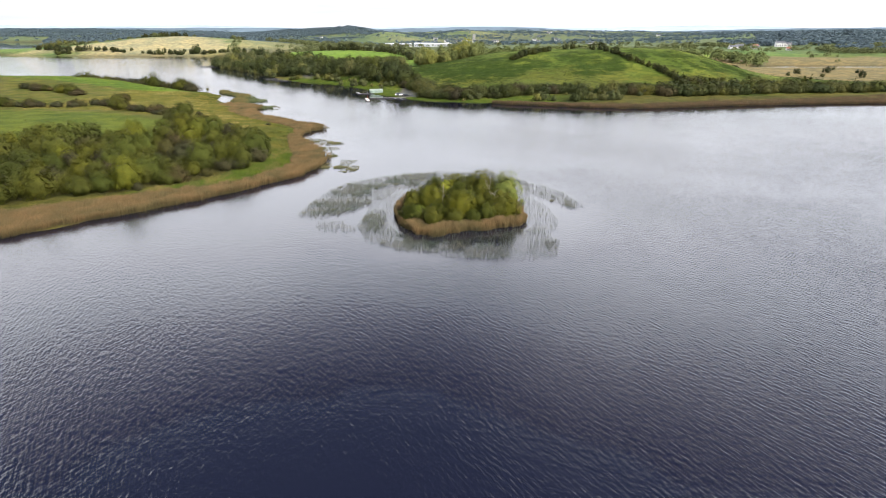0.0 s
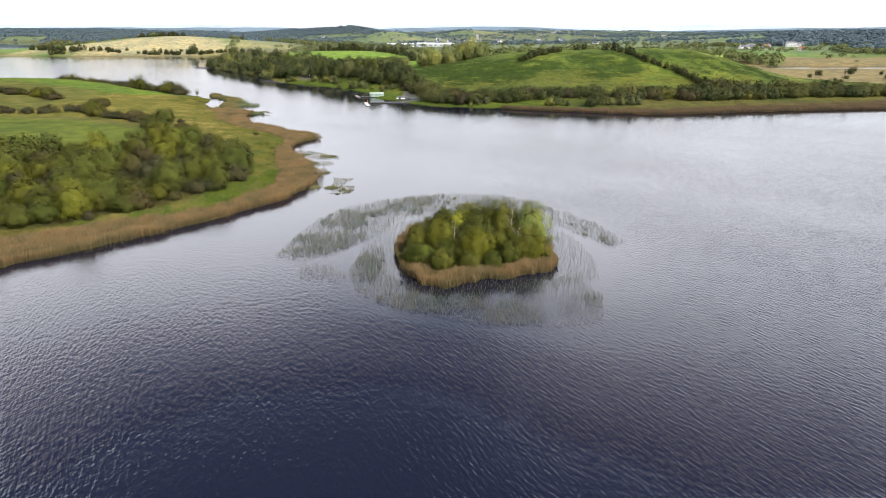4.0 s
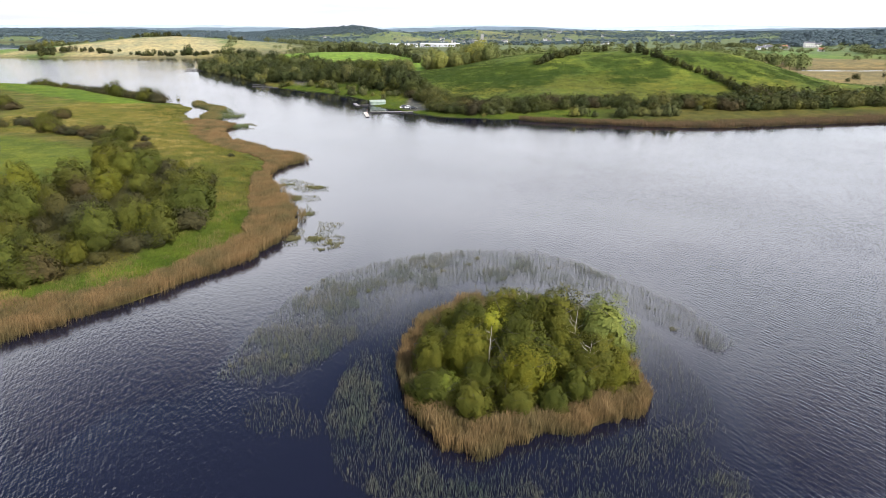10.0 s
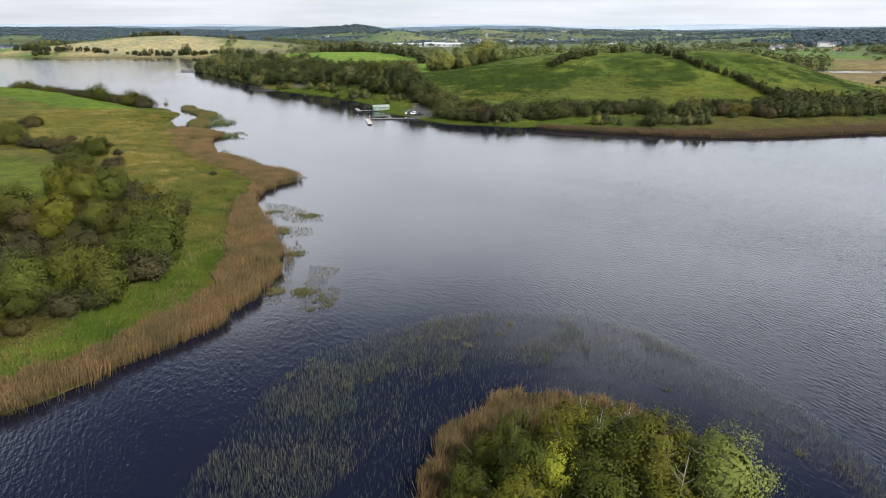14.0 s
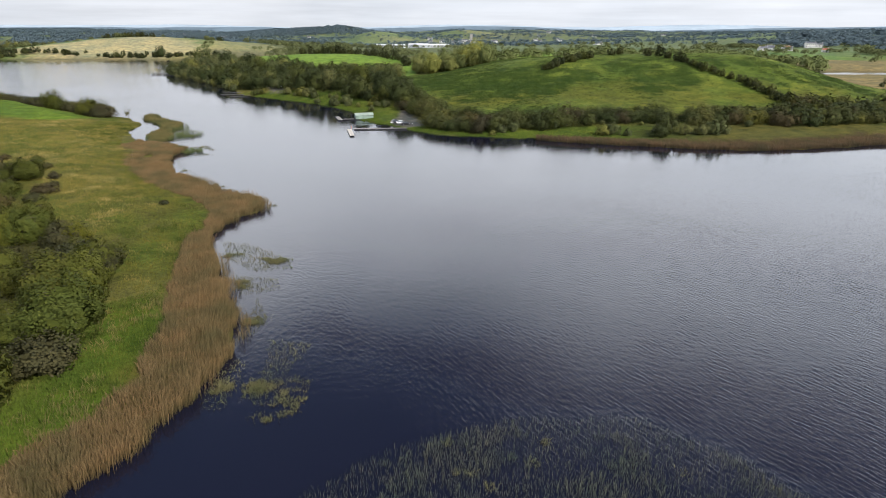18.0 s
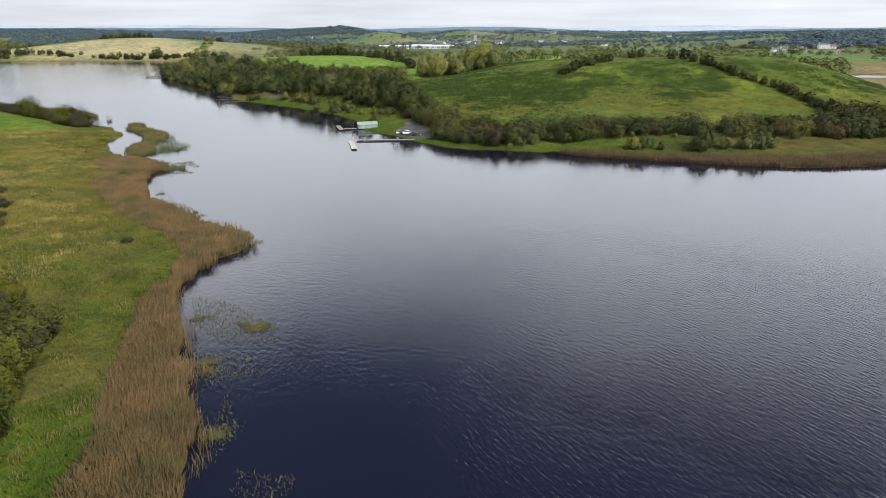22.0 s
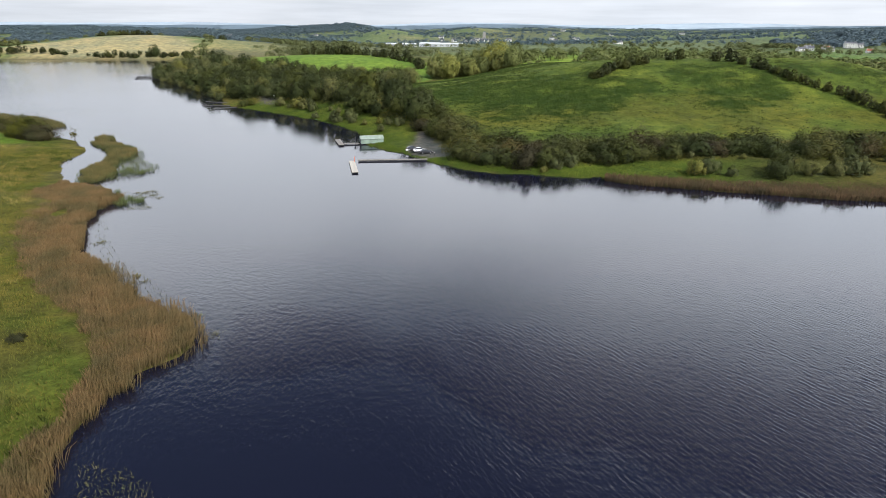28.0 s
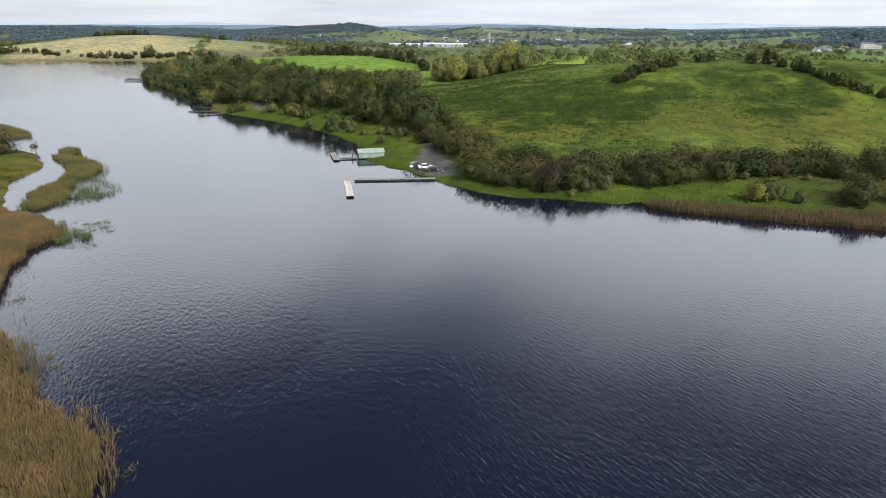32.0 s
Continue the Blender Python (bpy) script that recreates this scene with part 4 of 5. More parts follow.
sr = np.random.default_rng(34)
for x, y in scatter(SCRUB_AREA, 5.3, 2600, sr):
    k = waves(np.array([x]), np.array([y]), 22, 91)[0] + sr.normal(0, 0.3)
    kind = thicket_far if x < -125 else yellow if k > 0.45 else russet if k < -0.95 else thorn if k < -0.5 else thicket
    plant(kind, x, y, sr.uniform(0.65, 1.4), sr.uniform(0, 6.28), "bush", "peninsula thicket", wide=sr.uniform(0.9, 1.1))
BANK_SCRUB = [(-95, 139), (-89, 142), (-80, 149), (-70.5, 158), (-65, 167), (-63, 180), (-66, 197), (-71, 210), (-79, 220), (-75, 200), (-72, 180), (-75, 168), (-86, 156), (-98, 148)]
for x, y in scatter(BANK_SCRUB, 5.2, 900, sr):
    kind = (thicket, yellow, thicket, thorn, yellow)[int(sr.integers(5))]
    plant(kind, x, y, sr.uniform(0.6, 1.05), sr.uniform(0, 6.28), "bush", "peninsula thicket", wide=1.1)
undergrowth("bramble_undergrowth", SCRUB_AREA, 16, 0.05, 1.5, 0.17, BRAMBLE, 406, "bramble and sallow undergrowth filling the peninsula thicket", lambda x, y, d: (x > -135) & (d > 0.5 + 1.2 * patchy(x, y, 6, 407)))
mixed_scrub = lambda: (thorn, thorn, russet, thicket)[int(sr.integers(4))]
for line, gap in ((((-122, 270), (-140, 275), (-152, 279), (-178, 300), (-186, 288), (-198, 287), (-230, 292)), 4.2), (((-215, 345), (-222, 348), (-250, 360), (-262, 366)), 4.0),
                  (((-176, 318), (-186, 326)), 3.5), (((-108, 232), (-118, 252), (-128, 268)), 4.0)):
    for x, y in along(line, gap, sr, 1.6):
        plant(mixed_scrub(), x, y, sr.uniform(0.6, 1.05), sr.uniform(0, 6.28), "bush", "thorn bushes on the peninsula", wide=1.3)
for x, y, s in ((-76, 211, 1.35), (-71, 204, 1.1), (-72, 213, 1.15), (-79, 217, 1.3), (-85, 223, 1.2)):
    plant(thorn, x, y, s, sr.uniform(0, 6.28), "bush", "peninsula thicket", label="dark leafless-looking thorn bush above the green bank")
plant(yellow, -65.5, 174, 1.15, 1.0, "tree", "peninsula thicket")
for x, y in scatter([(-110, 234), (-98, 240), (-106, 260), (-125, 285), (-150, 300), (-168, 292), (-140, 270), (-125, 262)], 6.5, 500, sr):
    plant(mixed_scrub(), x, y, sr.uniform(0.3, 0.62), sr.uniform(0, 6.28), "bush", "thorn bushes on the peninsula", wide=1.5)
plant(thorn, -79, 252, 0.36, 0.4, "bush", "thorn bushes on the peninsula", label="single small dark bush on rough grass")
for x, y in along(((-172, 398), (-185, 408), (-200, 416), (-228, 434), (-262, 456), (-300, 476)), 3.6, sr, 1.3):
    plant(mixed_scrub(), x, y, sr.uniform(0.95, 1.5), sr.uniform(0, 6.28), "bush", "hedge along the far side of the peninsula", wide=1.15, label="dark thorn bush in a straggling shore hedge")
lone = plant_kinds("alder_sapling", "small bare alder standing in the shallows", 1, 280, 5.0, 3.2, 260, 0.12, BRAMBLE, stems=2, base=0.3, lobes=8)
plant(lone, -167, 408, 1.0, 0.3, "tree", "saplings in the shallows", z=0.0)

ROUGH_MEADOW = [(-57, 198), (-59, 212), (-65, 242), (-82, 264), (-112, 298), (-140, 350), (-146, 372), (-150, 386), (-200, 370), (-205, 280), (-122, 280), (-108, 235), (-86, 231), (-78, 226), (-70, 216), (-65, 203), (-62, 194)]
tuft = np.concatenate([sprinkle(ROUGH_MEADOW, 6, sr), tufts(ROUGH_MEADOW, 0.5, 9, 0.3, sr, lambda x, y, d: patchy(x, y, 9, 431) + 0.5 * patchy(x, y, 3, 432) > -0.1)])
rank = tufts(ROUGH_MEADOW, 0.6, 14, 0.45, sr, lambda x, y, d: patchy(x, y, 7, 433) + 0.6 * patchy(x, y, 2.5, 434) > 0.35, 1.6)
tagged(blade_bed("rank_grass_tussocks", rank, 0.35, 0.8, 0.09, blades("rank_grass", (0.03, 0.042, 0.009), (0.05, 0.062, 0.012), (0.08, 0.085, 0.02), 3.0), 67, lean=0.45, sink=0.05),
       "dark green tussocks of rank grass in the rough meadow", "grass", kind="stuff")
straw = tufts(ROUGH_MEADOW, 0.5, 12, 0.4, sr, lambda x, y, d: patchy(x, y, 11, 435) + 0.6 * patchy(x, y, 3, 436) > 0.3, 1.5)
tagged(blade_bed("straw_grass_tussocks", straw, 0.3, 0.7, 0.07, blades("straw_grass", (0.09, 0.08, 0.024), (0.14, 0.118, 0.036), (0.2, 0.162, 0.06), 3.0), 68, lean=0.45, sink=0.05),
       "straw-coloured grass tussocks in the rough meadow", "grass", kind="stuff")
tagged(blade_bed("rough_grass", tuft, 0.25, 0.55, 0.08, blades("dry_meadow_grass", (0.0702, 0.0702, 0.0153), (0.09, 0.0873, 0.0189), (0.124, 0.113, 0.0306), 3.0), 57, lean=0.4, sink=0.05),
       "rough olive meadow grass with paler seed heads", "grass", kind="stuff")
meadow = np.concatenate([sprinkle(LEFT_PASTURE, 0.9, sr), sprinkle([(-205, 280), (-150, 376), (-170, 400), (-300, 440), (-420, 480), (-400, 300), (-320, 300)], 0.8, sr), sprinkle(LEFT_CREST, 0.5, sr)])
tagged(blade_bed("pasture_grass", meadow, 0.15, 0.42, 0.16, blades("pasture_blades", (0.069, 0.0874, 0.0166), (0.0874, 0.11, 0.0184), (0.12, 0.129, 0.0313), 12.0), 56, lean=0.5, sink=0.05),
       "grazed green pasture grass with rougher tufts", "grass", kind="stuff")
bank = sprinkle(GREEN_BANK, 26, sr, lambda x, y, d: patchy(x, y, 6, 441) + 0.5 * patchy(x, y, 2, 442) > -0.25)
bank_straw = tufts(GREEN_BANK, 0.9, 14, 0.45, sr, lambda x, y, d: patchy(x, y, 6, 441) + 0.5 * patchy(x, y, 2, 442) < 0.1, 1.4)
tagged(blade_bed("bank_straw_grass", bank_straw, 0.4, 0.9, 0.06, blades("bank_straw", (0.06, 0.062, 0.018), (0.1, 0.092, 0.03), (0.15, 0.126, 0.05), 2.4), 69, lean=0.4, sink=0.05),
       "tall olive and straw-coloured grass beside the reeds", "grass", kind="stuff")
tagged(blade_bed("lush_bank_grass", bank, 0.2, 0.5, 0.07, blades("lush_grass", (0.0399, 0.0536, 0.00836), (0.0558, 0.076, 0.0112), (0.0799, 0.0935, 0.0209), 2.2), 58, lean=0.4, sink=0.05),
       "lush bright green grass between reeds and thicket", "grass", kind="stuff")

# ---- the far shore ----
wood = plant_kinds("woodland_tree", "dark green broadleaved tree in the lakeside wood", 5, 300, 9.2, 9.4, 2200, 0.36, WOOD_LEAF, base=0.04, lobes=26)
wood_pale = plant_kinds("woodland_tree", "grey-green sallow tree in the lakeside wood", 4, 305, 8.6, 8.6, 1800, 0.38, PALE_WOOD, stems=2, base=0.04, lobes=24)
wood_far = plant_kinds("woodland_tree", "dark green broadleaved tree in the lakeside wood", 4, 310, 9.2, 9.4, 1300, 0.5, WOOD_LEAF, base=0.04, lobes=22)
shrub_far = plant_kinds("shore_bush", "dark green bush in the belt under the hill", 3, 340, 4.8, 6.4, 420, 0.6, WOOD_LEAF, stems=2, base=0.04, lobes=11)
shrub = plant_kinds("shore_bush", "dark green bush in the belt under the hill", 5, 330, 4.8, 6.2, 1400, 0.26, WOOD_LEAF, stems=3, base=0.04, lobes=20)
shrub_brown = plant_kinds("shore_bush", "russet-brown thorn bush in the belt under the hill", 3, 335, 4.8, 6.0, 1300, 0.26, RUSSET, stems=3, base=0.04, lobes=18)
shrub_olive = plant_kinds("shore_bush", "olive bush in the belt under the hill", 3, 338, 5.0, 6.2, 1400, 0.26, AUTUMN, stems=3, base=0.04, lobes=18)
hedge = plant_kinds("hedge_bush", "dark hawthorn in a field hedge", 4, 350, 4.0, 4.6, 520, 0.4, HEDGE_LEAF, stems=2, base=0.03, lobes=14)
pale = plant_kinds("sallow_bush", "pale olive sallow bush near the water", 3, 370, 4.0, 4.4, 1400, 0.25, PALE_WOOD, stems=3, base=0.04, lobes=9)
fr = np.random.default_rng(35)
PROMONTORY = [(-284, 716), (-272, 698), (-250, 658), (-227, 631), (-203, 604), (-175, 565), (-152, 537), (-132, 520), (-106, 506), (-88, 488), (-68, 468), (-48, 440), (-38, 432), (-26, 440),
              (-43, 474), (-51, 520), (-48, 556), (-46, 596), (-56, 636), (-92, 640), (-130, 668), (-176, 696), (-214, 712), (-250, 742), (-278, 750)]
for x, y in scatter(PROMONTORY, 7.55, 5000, fr):
    k = float(patchy(np.array([x]), np.array([y]), 45.0, 93)[0]) + fr.normal(0, 0.3)
    plant(wood_pale if k > 0.3 or y > 640 and k > -0.3 else wood_far if y > 560 else wood, x, y, fr.uniform(0.65, 1.32), fr.uniform(0, 6.28), "tree", "lakeside wood")


def belt_kind(x, y):
    k = float(patchy(np.array([x]), np.array([y]), 18.0, 92)[0]) + fr.normal(0, 0.35)
    return shrub_brown if k > 0.7 else shrub_olive if k < -0.12 else shrub_far if x > 110 else shrub


for x, y in along(((-36, 428), (-28, 414), (-22, 396), (-16, 384)), 3.4, fr, 1.4):
    plant(belt_kind(x, y), x, y, fr.uniform(0.8, 1.3), fr.uniform(0, 6.28), "bush", "bush belt under the hill")
BELT = [(-22, 400), (-19, 376), (-14, 367), (-6, 362.5), (4, 360), (12, 361.5), (24, 363), (38, 362), (48, 365), (58, 366), (74, 366), (82, 364), (110, 365), (140, 368), (176, 376), (222, 392), (300, 410),
        (300, 422), (220, 406), (150, 388), (122, 388), (92, 380), (66, 382), (44, 376), (20, 378), (2, 386), (-8, 396), (-14, 410), (-24, 430)]
for x, y in scatter(BELT, 4.2, 4200, fr):
    plant(belt_kind(x, y), x, y, fr.uniform(0.75, 1.25), fr.uniform(0, 6.28), "bush", "bush belt under the hill", wide=1.15)
for x, y in scatter([(118, 380), (132, 388), (152, 402), (166, 414), (200, 414), (270, 424), (240, 402), (150, 384)], 4.6, 900, fr):
    plant(belt_kind(x, y), x, y, fr.uniform(0.8, 1.45), fr.uniform(0, 6.28), "bush", "bush belt under the hill", wide=1.1)
undergrowth("wood_undergrowth", PROMONTORY, 1.1, 0.2, 2.6, 0.8, WOOD_LEAF, 408, "dark undergrowth filling the lakeside wood")
undergrowth("belt_undergrowth", BELT, 2.2, 0.1, 2.0, 0.45, HEDGE_LEAF, 409, "bramble undergrowth in the bush belt", lambda x, y, d: (x < 230) & (d > 0.3 + 1.2 * patchy(x, y, 6, 410)))
for x, y, s in ((11, 360, 0.75), (16, 362.0, 0.95), (50, 351, 1.1), (54, 351.5, 1.05), (59, 348.5, 0.7), (7, 357.5, 0.5), (81, 348.5, 1.0), (87.5, 348, 1.05), (92.5, 348.5, 1.25), (97, 349.5, 1.15), (177, 380, 0.8),
                (-101, 492, 1.3), (-97, 487, 1.1), (-92, 484, 0.9), (-75, 455, 1.1), (-73, 452, 1.0), (-50, 425, 0.7), (-43, 430, 0.9)):
    plant(pale, x, y, s, fr.uniform(0, 6.28), "bush", "sallow bushes on the shore grass")
for x, y, s in ((71.5, 346.8, 1.0), (74.5, 350, 1.15), (-134, 506, 0.9), (-131, 509, 0.7)):
    plant(shrub, x, y, s, fr.uniform(0, 6.28), "bush", "sallow bushes on the shore grass", label="dense dark bush on the shore grass")
HEDGES = (((121, 490), (130.5, 474.5), (142, 458), (150, 445), (156, 430), (158, 408), (154, 396)), ((45, 473), (58, 484), (70, 493), (80, 501)),
          ((-46, 474), (-58, 520)), ((150, 560), (220, 600), (300, 640)), ((156, 404), (172, 400), (195, 404)))
for line in HEDGES:
    for x, y in along(line, 2.9, fr, 0.9):
        plant(hedge, x, y, fr.uniform(0.7, 1.25), fr.uniform(0, 6.28), "bush", "field hedges on the hill")
for x, y, s in ((93, 507, 1.1), (99, 509, 1.2), (119, 494, 1.4), (113, 497, 1.2), (158, 414, 1.5), (163, 408, 1.6), (210, 398, 1.8), (225, 402, 1.6)):
    plant(hedge, x, y, s, fr.uniform(0, 6.28), "tree", "field hedges on the hill", label="round dark thorn tree standing in a hedge line")

for x, y in along(((-276, 704), (-250, 660), (-228, 635), (-206, 605), (-178, 565), (-157, 536)), 5.0, fr, 0.8):
    plant(pale, x, y, fr.uniform(0.6, 1.1), fr.uniform(0, 6.28), "bush", "sallow bushes along the wooded shore")
for x, y in along(((-112, 497), (-96, 484), (-84, 472), (-66, 452), (-50, 428)), 6.5, fr, 3.0):
    plant(pale, x, y, fr.uniform(0.5, 1.2), fr.uniform(0, 6.28), "bush", "sallow bushes on the shore grass")
for x, y in along(((28, 363), (60, 364), (90, 364), (140, 364)), 14.0, fr, 2.0):
    plant(pale, x, y, fr.uniform(0.35, 0.85), fr.uniform(0, 6.28), "bush", "sallow bushes on the shore grass")
far_reeds = sprinkle([(23, 348), (29, 344), (41, 340), (55, 336), (80, 329), (105, 327), (130, 332), (160, 340), (240, 354), (420, 365), (420, 410), (300, 402), (222, 384), (176, 368), (140, 361), (110, 353), (99, 346), (79, 344), (57, 345), (45, 348), (32, 352), (24, 353)],
                     16, fr, lambda x, y, d: d > 0.3)
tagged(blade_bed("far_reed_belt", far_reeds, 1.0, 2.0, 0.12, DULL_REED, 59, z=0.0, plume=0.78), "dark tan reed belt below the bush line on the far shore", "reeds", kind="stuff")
bank_tufts = tufts(SHORE_GRASS, 0.7, 7, 0.5, fr, lambda x, y, d: (land_distance(x, y) > 0.5) & (x < 58) & (edge_distance(x, y, CAR_PARK) < -0.6) & (patchy(x, y, 7, 415) > -0.2))
edge_grass = sprinkle([(-137, 504), (-99, 475), (-68, 439), (-42, 387), (-34, 375), (-24, 366), (-9, 358.5), (5, 353), (20, 351.5), (22, 356), (6, 357), (-8, 362), (-22, 370), (-30, 378), (-40, 392), (-62, 440), (-96, 480), (-134, 510)], 9, fr, lambda x, y, d: (d > 0.2) & (land_distance(x, y) > 0) & (edge_distance(x, y, CAR_PARK) < -0.6))
tagged(blade_bed("shore_grass", np.concatenate([edge_grass, bank_tufts]), 0.25, 0.6, 0.14, blades("bank_grass", (0.05, 0.075, 0.012), (0.063, 0.09, 0.013), (0.085, 0.106, 0.019), 2.0), 60, lean=0.4, sink=0.05),
       "bright green bank grass overhanging the water", "grass", kind="stuff")
rushy = lambda x, y, d: (rush_cover(x, y) + 0.2 * fr.normal(0, 1, len(x)) > 0.15) & (d > 2)
sparse = lambda x, y, d: (patchy(x, y, 30, 98) - 0.7 * np.clip((x - 45) / 30, -1, 1) > 0.0) & (d > 2)
tuft_pts = np.concatenate([tufts(HILL_FIELD, 0.42, 8, 0.42, fr, rushy, 1.6), tufts(HILL_FIELD, 0.3, 5, 0.35, fr, sparse, 1.5), tufts(HILL_FIELD, 0.05, 5, 0.4, fr)])
tagged(blade_bed("hill_rush_tussocks", tuft_pts, 0.25, 0.55, 0.2, SOFT_RUSH, 61, lean=0.6, sink=0.05), "dark rush tussocks dotted over the hill pasture", "grass", kind="stuff")

# ---- landing place, boathouse, jetties and cars ----
TIMBER = plain("weathered_timber", (0.19, 0.175, 0.155), 0.85, scale=1.5, vary=0.25, relief=0.01)
PALE_DECK = plain("pale_concrete_deck", (0.4, 0.37, 0.32), 0.85, scale=0.8, vary=0.15, relief=0.01)
DARK_TIMBER = plain("wet_dark_timber", (0.075, 0.068, 0.06), 0.85, scale=1.5, vary=0.25, relief=0.01)
DARK_STEEL = plain("dark_float", (0.035, 0.035, 0.037), 0.6, scale=1.0, vary=0.2)
GREEN_WALL = plain("pale_green_cladding", (0.22, 0.29, 0.235), 0.6, scale=0.7, vary=0.14)
GREEN_ROOF = plain("pale_green_roof_sheet", (0.25, 0.295, 0.245), 0.5, scale=0.6, vary=0.12)
ORANGE = plain("orange_paint", (0.5, 0.1, 0.04), 0.5)
WHITE_PAINT = plain("white_paint", (0.78, 0.78, 0.76), 0.6, scale=0.4, vary=0.06)
GLASS = plain("dark_window_glass", (0.02, 0.024, 0.028), 0.06, spec=0.5, vary=0.1)
RUBBER = plain("tyre_rubber", (0.02, 0.02, 0.02), 0.8)
RIM = plain("wheel_rim", (0.5, 0.5, 0.52), 0.3, metal=0.9)
SLATE = plain("roof_slate", (0.10, 0.10, 0.115), 0.7, scale=0.7, vary=0.2)
TILE_RED = plain("roof_tile_red", (0.28, 0.10, 0.06), 0.75, scale=0.7, vary=0.2)
RENDER = plain("house_render", (0.6, 0.59, 0.56), 0.85, scale=0.3, vary=0.07)
SHED_WHITE = plain("white_shed_cladding", (0.5, 0.52, 0.54), 0.5, scale=0.05, vary=0.05)
STONE = plain("grey_stone", (0.3, 0.29, 0.27), 0.9, scale=0.5, vary=0.2)


def box(w, d, h, at=(0, 0, 0), bevel=0.0, bm=None):
    """A box with its base centred at the given place."""
    own = bm or bmesh.new()
    made = bmesh.ops.create_cube(own, size=1.0, matrix=Matrix.Translation((at[0], at[1], at[2] + h / 2)) @ Matrix.Diagonal((w, d, h, 1)))
    if bevel:
        edges = {e for v in made["verts"] for e in v.link_edges}
        bmesh.ops.bevel(own, geom=list(edges), offset=bevel, segments=1, affect="EDGES")
    return own


def post(radius, h, at=(0, 0, 0), sides=8):
    own = bmesh.new()
    bmesh.ops.create_cone(own, cap_ends=True, segments=sides, radius1=radius, radius2=radius * 0.92, depth=h, matrix=Matrix.Translation((at[0], at[1], at[2] + h / 2)))
    return own


def jetty(name, label, a, b, width, deck_mat, floats=True, top=0.5, rails=False):
    """A jetty from a to b: boards on bearers with floats or piles below."""
    a, b = Vector((*a, 0)), Vector((*b, 0))
    length = (b - a).length
    ob = thing(name, label, "jetty", "jetties", at=Matrix.Translation((a + b) / 2) @ Matrix.Rotation(math.atan2(b.y - a.y, b.x - a.x), 4, "Z"))
    n = max(2, int(length / 1.2))
    board = box(length / n - 0.02, width, 0.09, bevel=0.01)
    data = bpy.data.meshes.new("deck_panel")
    board.to_mesh(data)
    board.free()
    data.materials.append(deck_mat)
    for i in range(n):
        part("deck_panel", data, None, ob).location = (-length / 2 + (i + 0.5) * length / n, 0, top - 0.09)
    for side in (-1, 1):
        part("bearer", box(length, 0.14, 0.2, (0, side * (width / 2 - 0.1), top - 0.29)), DARK_STEEL, ob)
    m = max(2, int(length / 3.2))
    for i in range(m):
        x = -length / 2 + (i + 0.5) * length / m
        if floats:
            part("float", box(min(2.4, length / m * 0.8), width * 0.86, 0.45, (x, 0, top - 0.74), 0.05), DARK_STEEL, ob)
        else:
            for side in (-1, 1):
                part("support_post", post(0.09, top + 1.3, (x, side * width * 0.42, -0.9)), DARK_STEEL, ob)
    return ob


jetty("jetty", "pale pontoon jetty head floating on the lake", (-53.3, 371.4), (-49.7, 355.4), 1.9, PALE_DECK)
jetty("jetty", "long timber gangway leading out to the pontoon", (-51.4, 372.6), (-28.8, 374.8), 1.5, TIMBER)
jetty("jetty", "short grey timber pontoon beside the boathouse", (-65.0, 409.5), (-61.4, 398.2), 2.0, TIMBER)
jetty("jetty", "narrow timber walkway to the boathouse", (-61.0, 401.0), (-55.4, 402.0), 1.3, TIMBER, floats=False)
jetty("jetty", "narrow timber finger jetty by the old slip", (-163.0, 527.0), (-148.5, 521.5), 1.3, DARK_TIMBER, floats=False)
jetty("jetty", "narrow timber finger jetty by the old slip", (-158.0, 510.0), (-143.0, 510.0), 1.3, DARK_TIMBER, floats=False)
jetty("jetty", "narrow timber finger jetty by the old slip", (-147.5, 497.5), (-137.0, 503.0), 1.3, DARK_TIMBER, floats=False)
for k in range(3):
    jetty("jetty", "small timber jetty at the wooded point", (-292 + 5 * k, 702 - 12 * k), (-272 + 7 * k, 699 - 12 * k), 1.3, DARK_TIMBER, floats=False)
marker = thing("marker_post", "orange marker post on the pontoon corner", "post", at=pose(-52.2, 370.0, 0.5))
part("pole", post(0.09, 1.5), ORANGE, marker)
part("cap", post(0.13, 0.12, (0, 0, 1.5)), ORANGE, marker)
for x, y, h in ((-57.3, 404.5, 2.2),):
    mooring = thing("mooring_post", "dark timber mooring post beside the walkway", "post", at=pose(x, y, 0))
    part("support_post", post(0.16, h + 0.9, (0, 0, -0.9)), DARK_STEEL, mooring)
    part("cap", post(0.18, 0.08, (0, 0, h)), TIMBER, mooring)


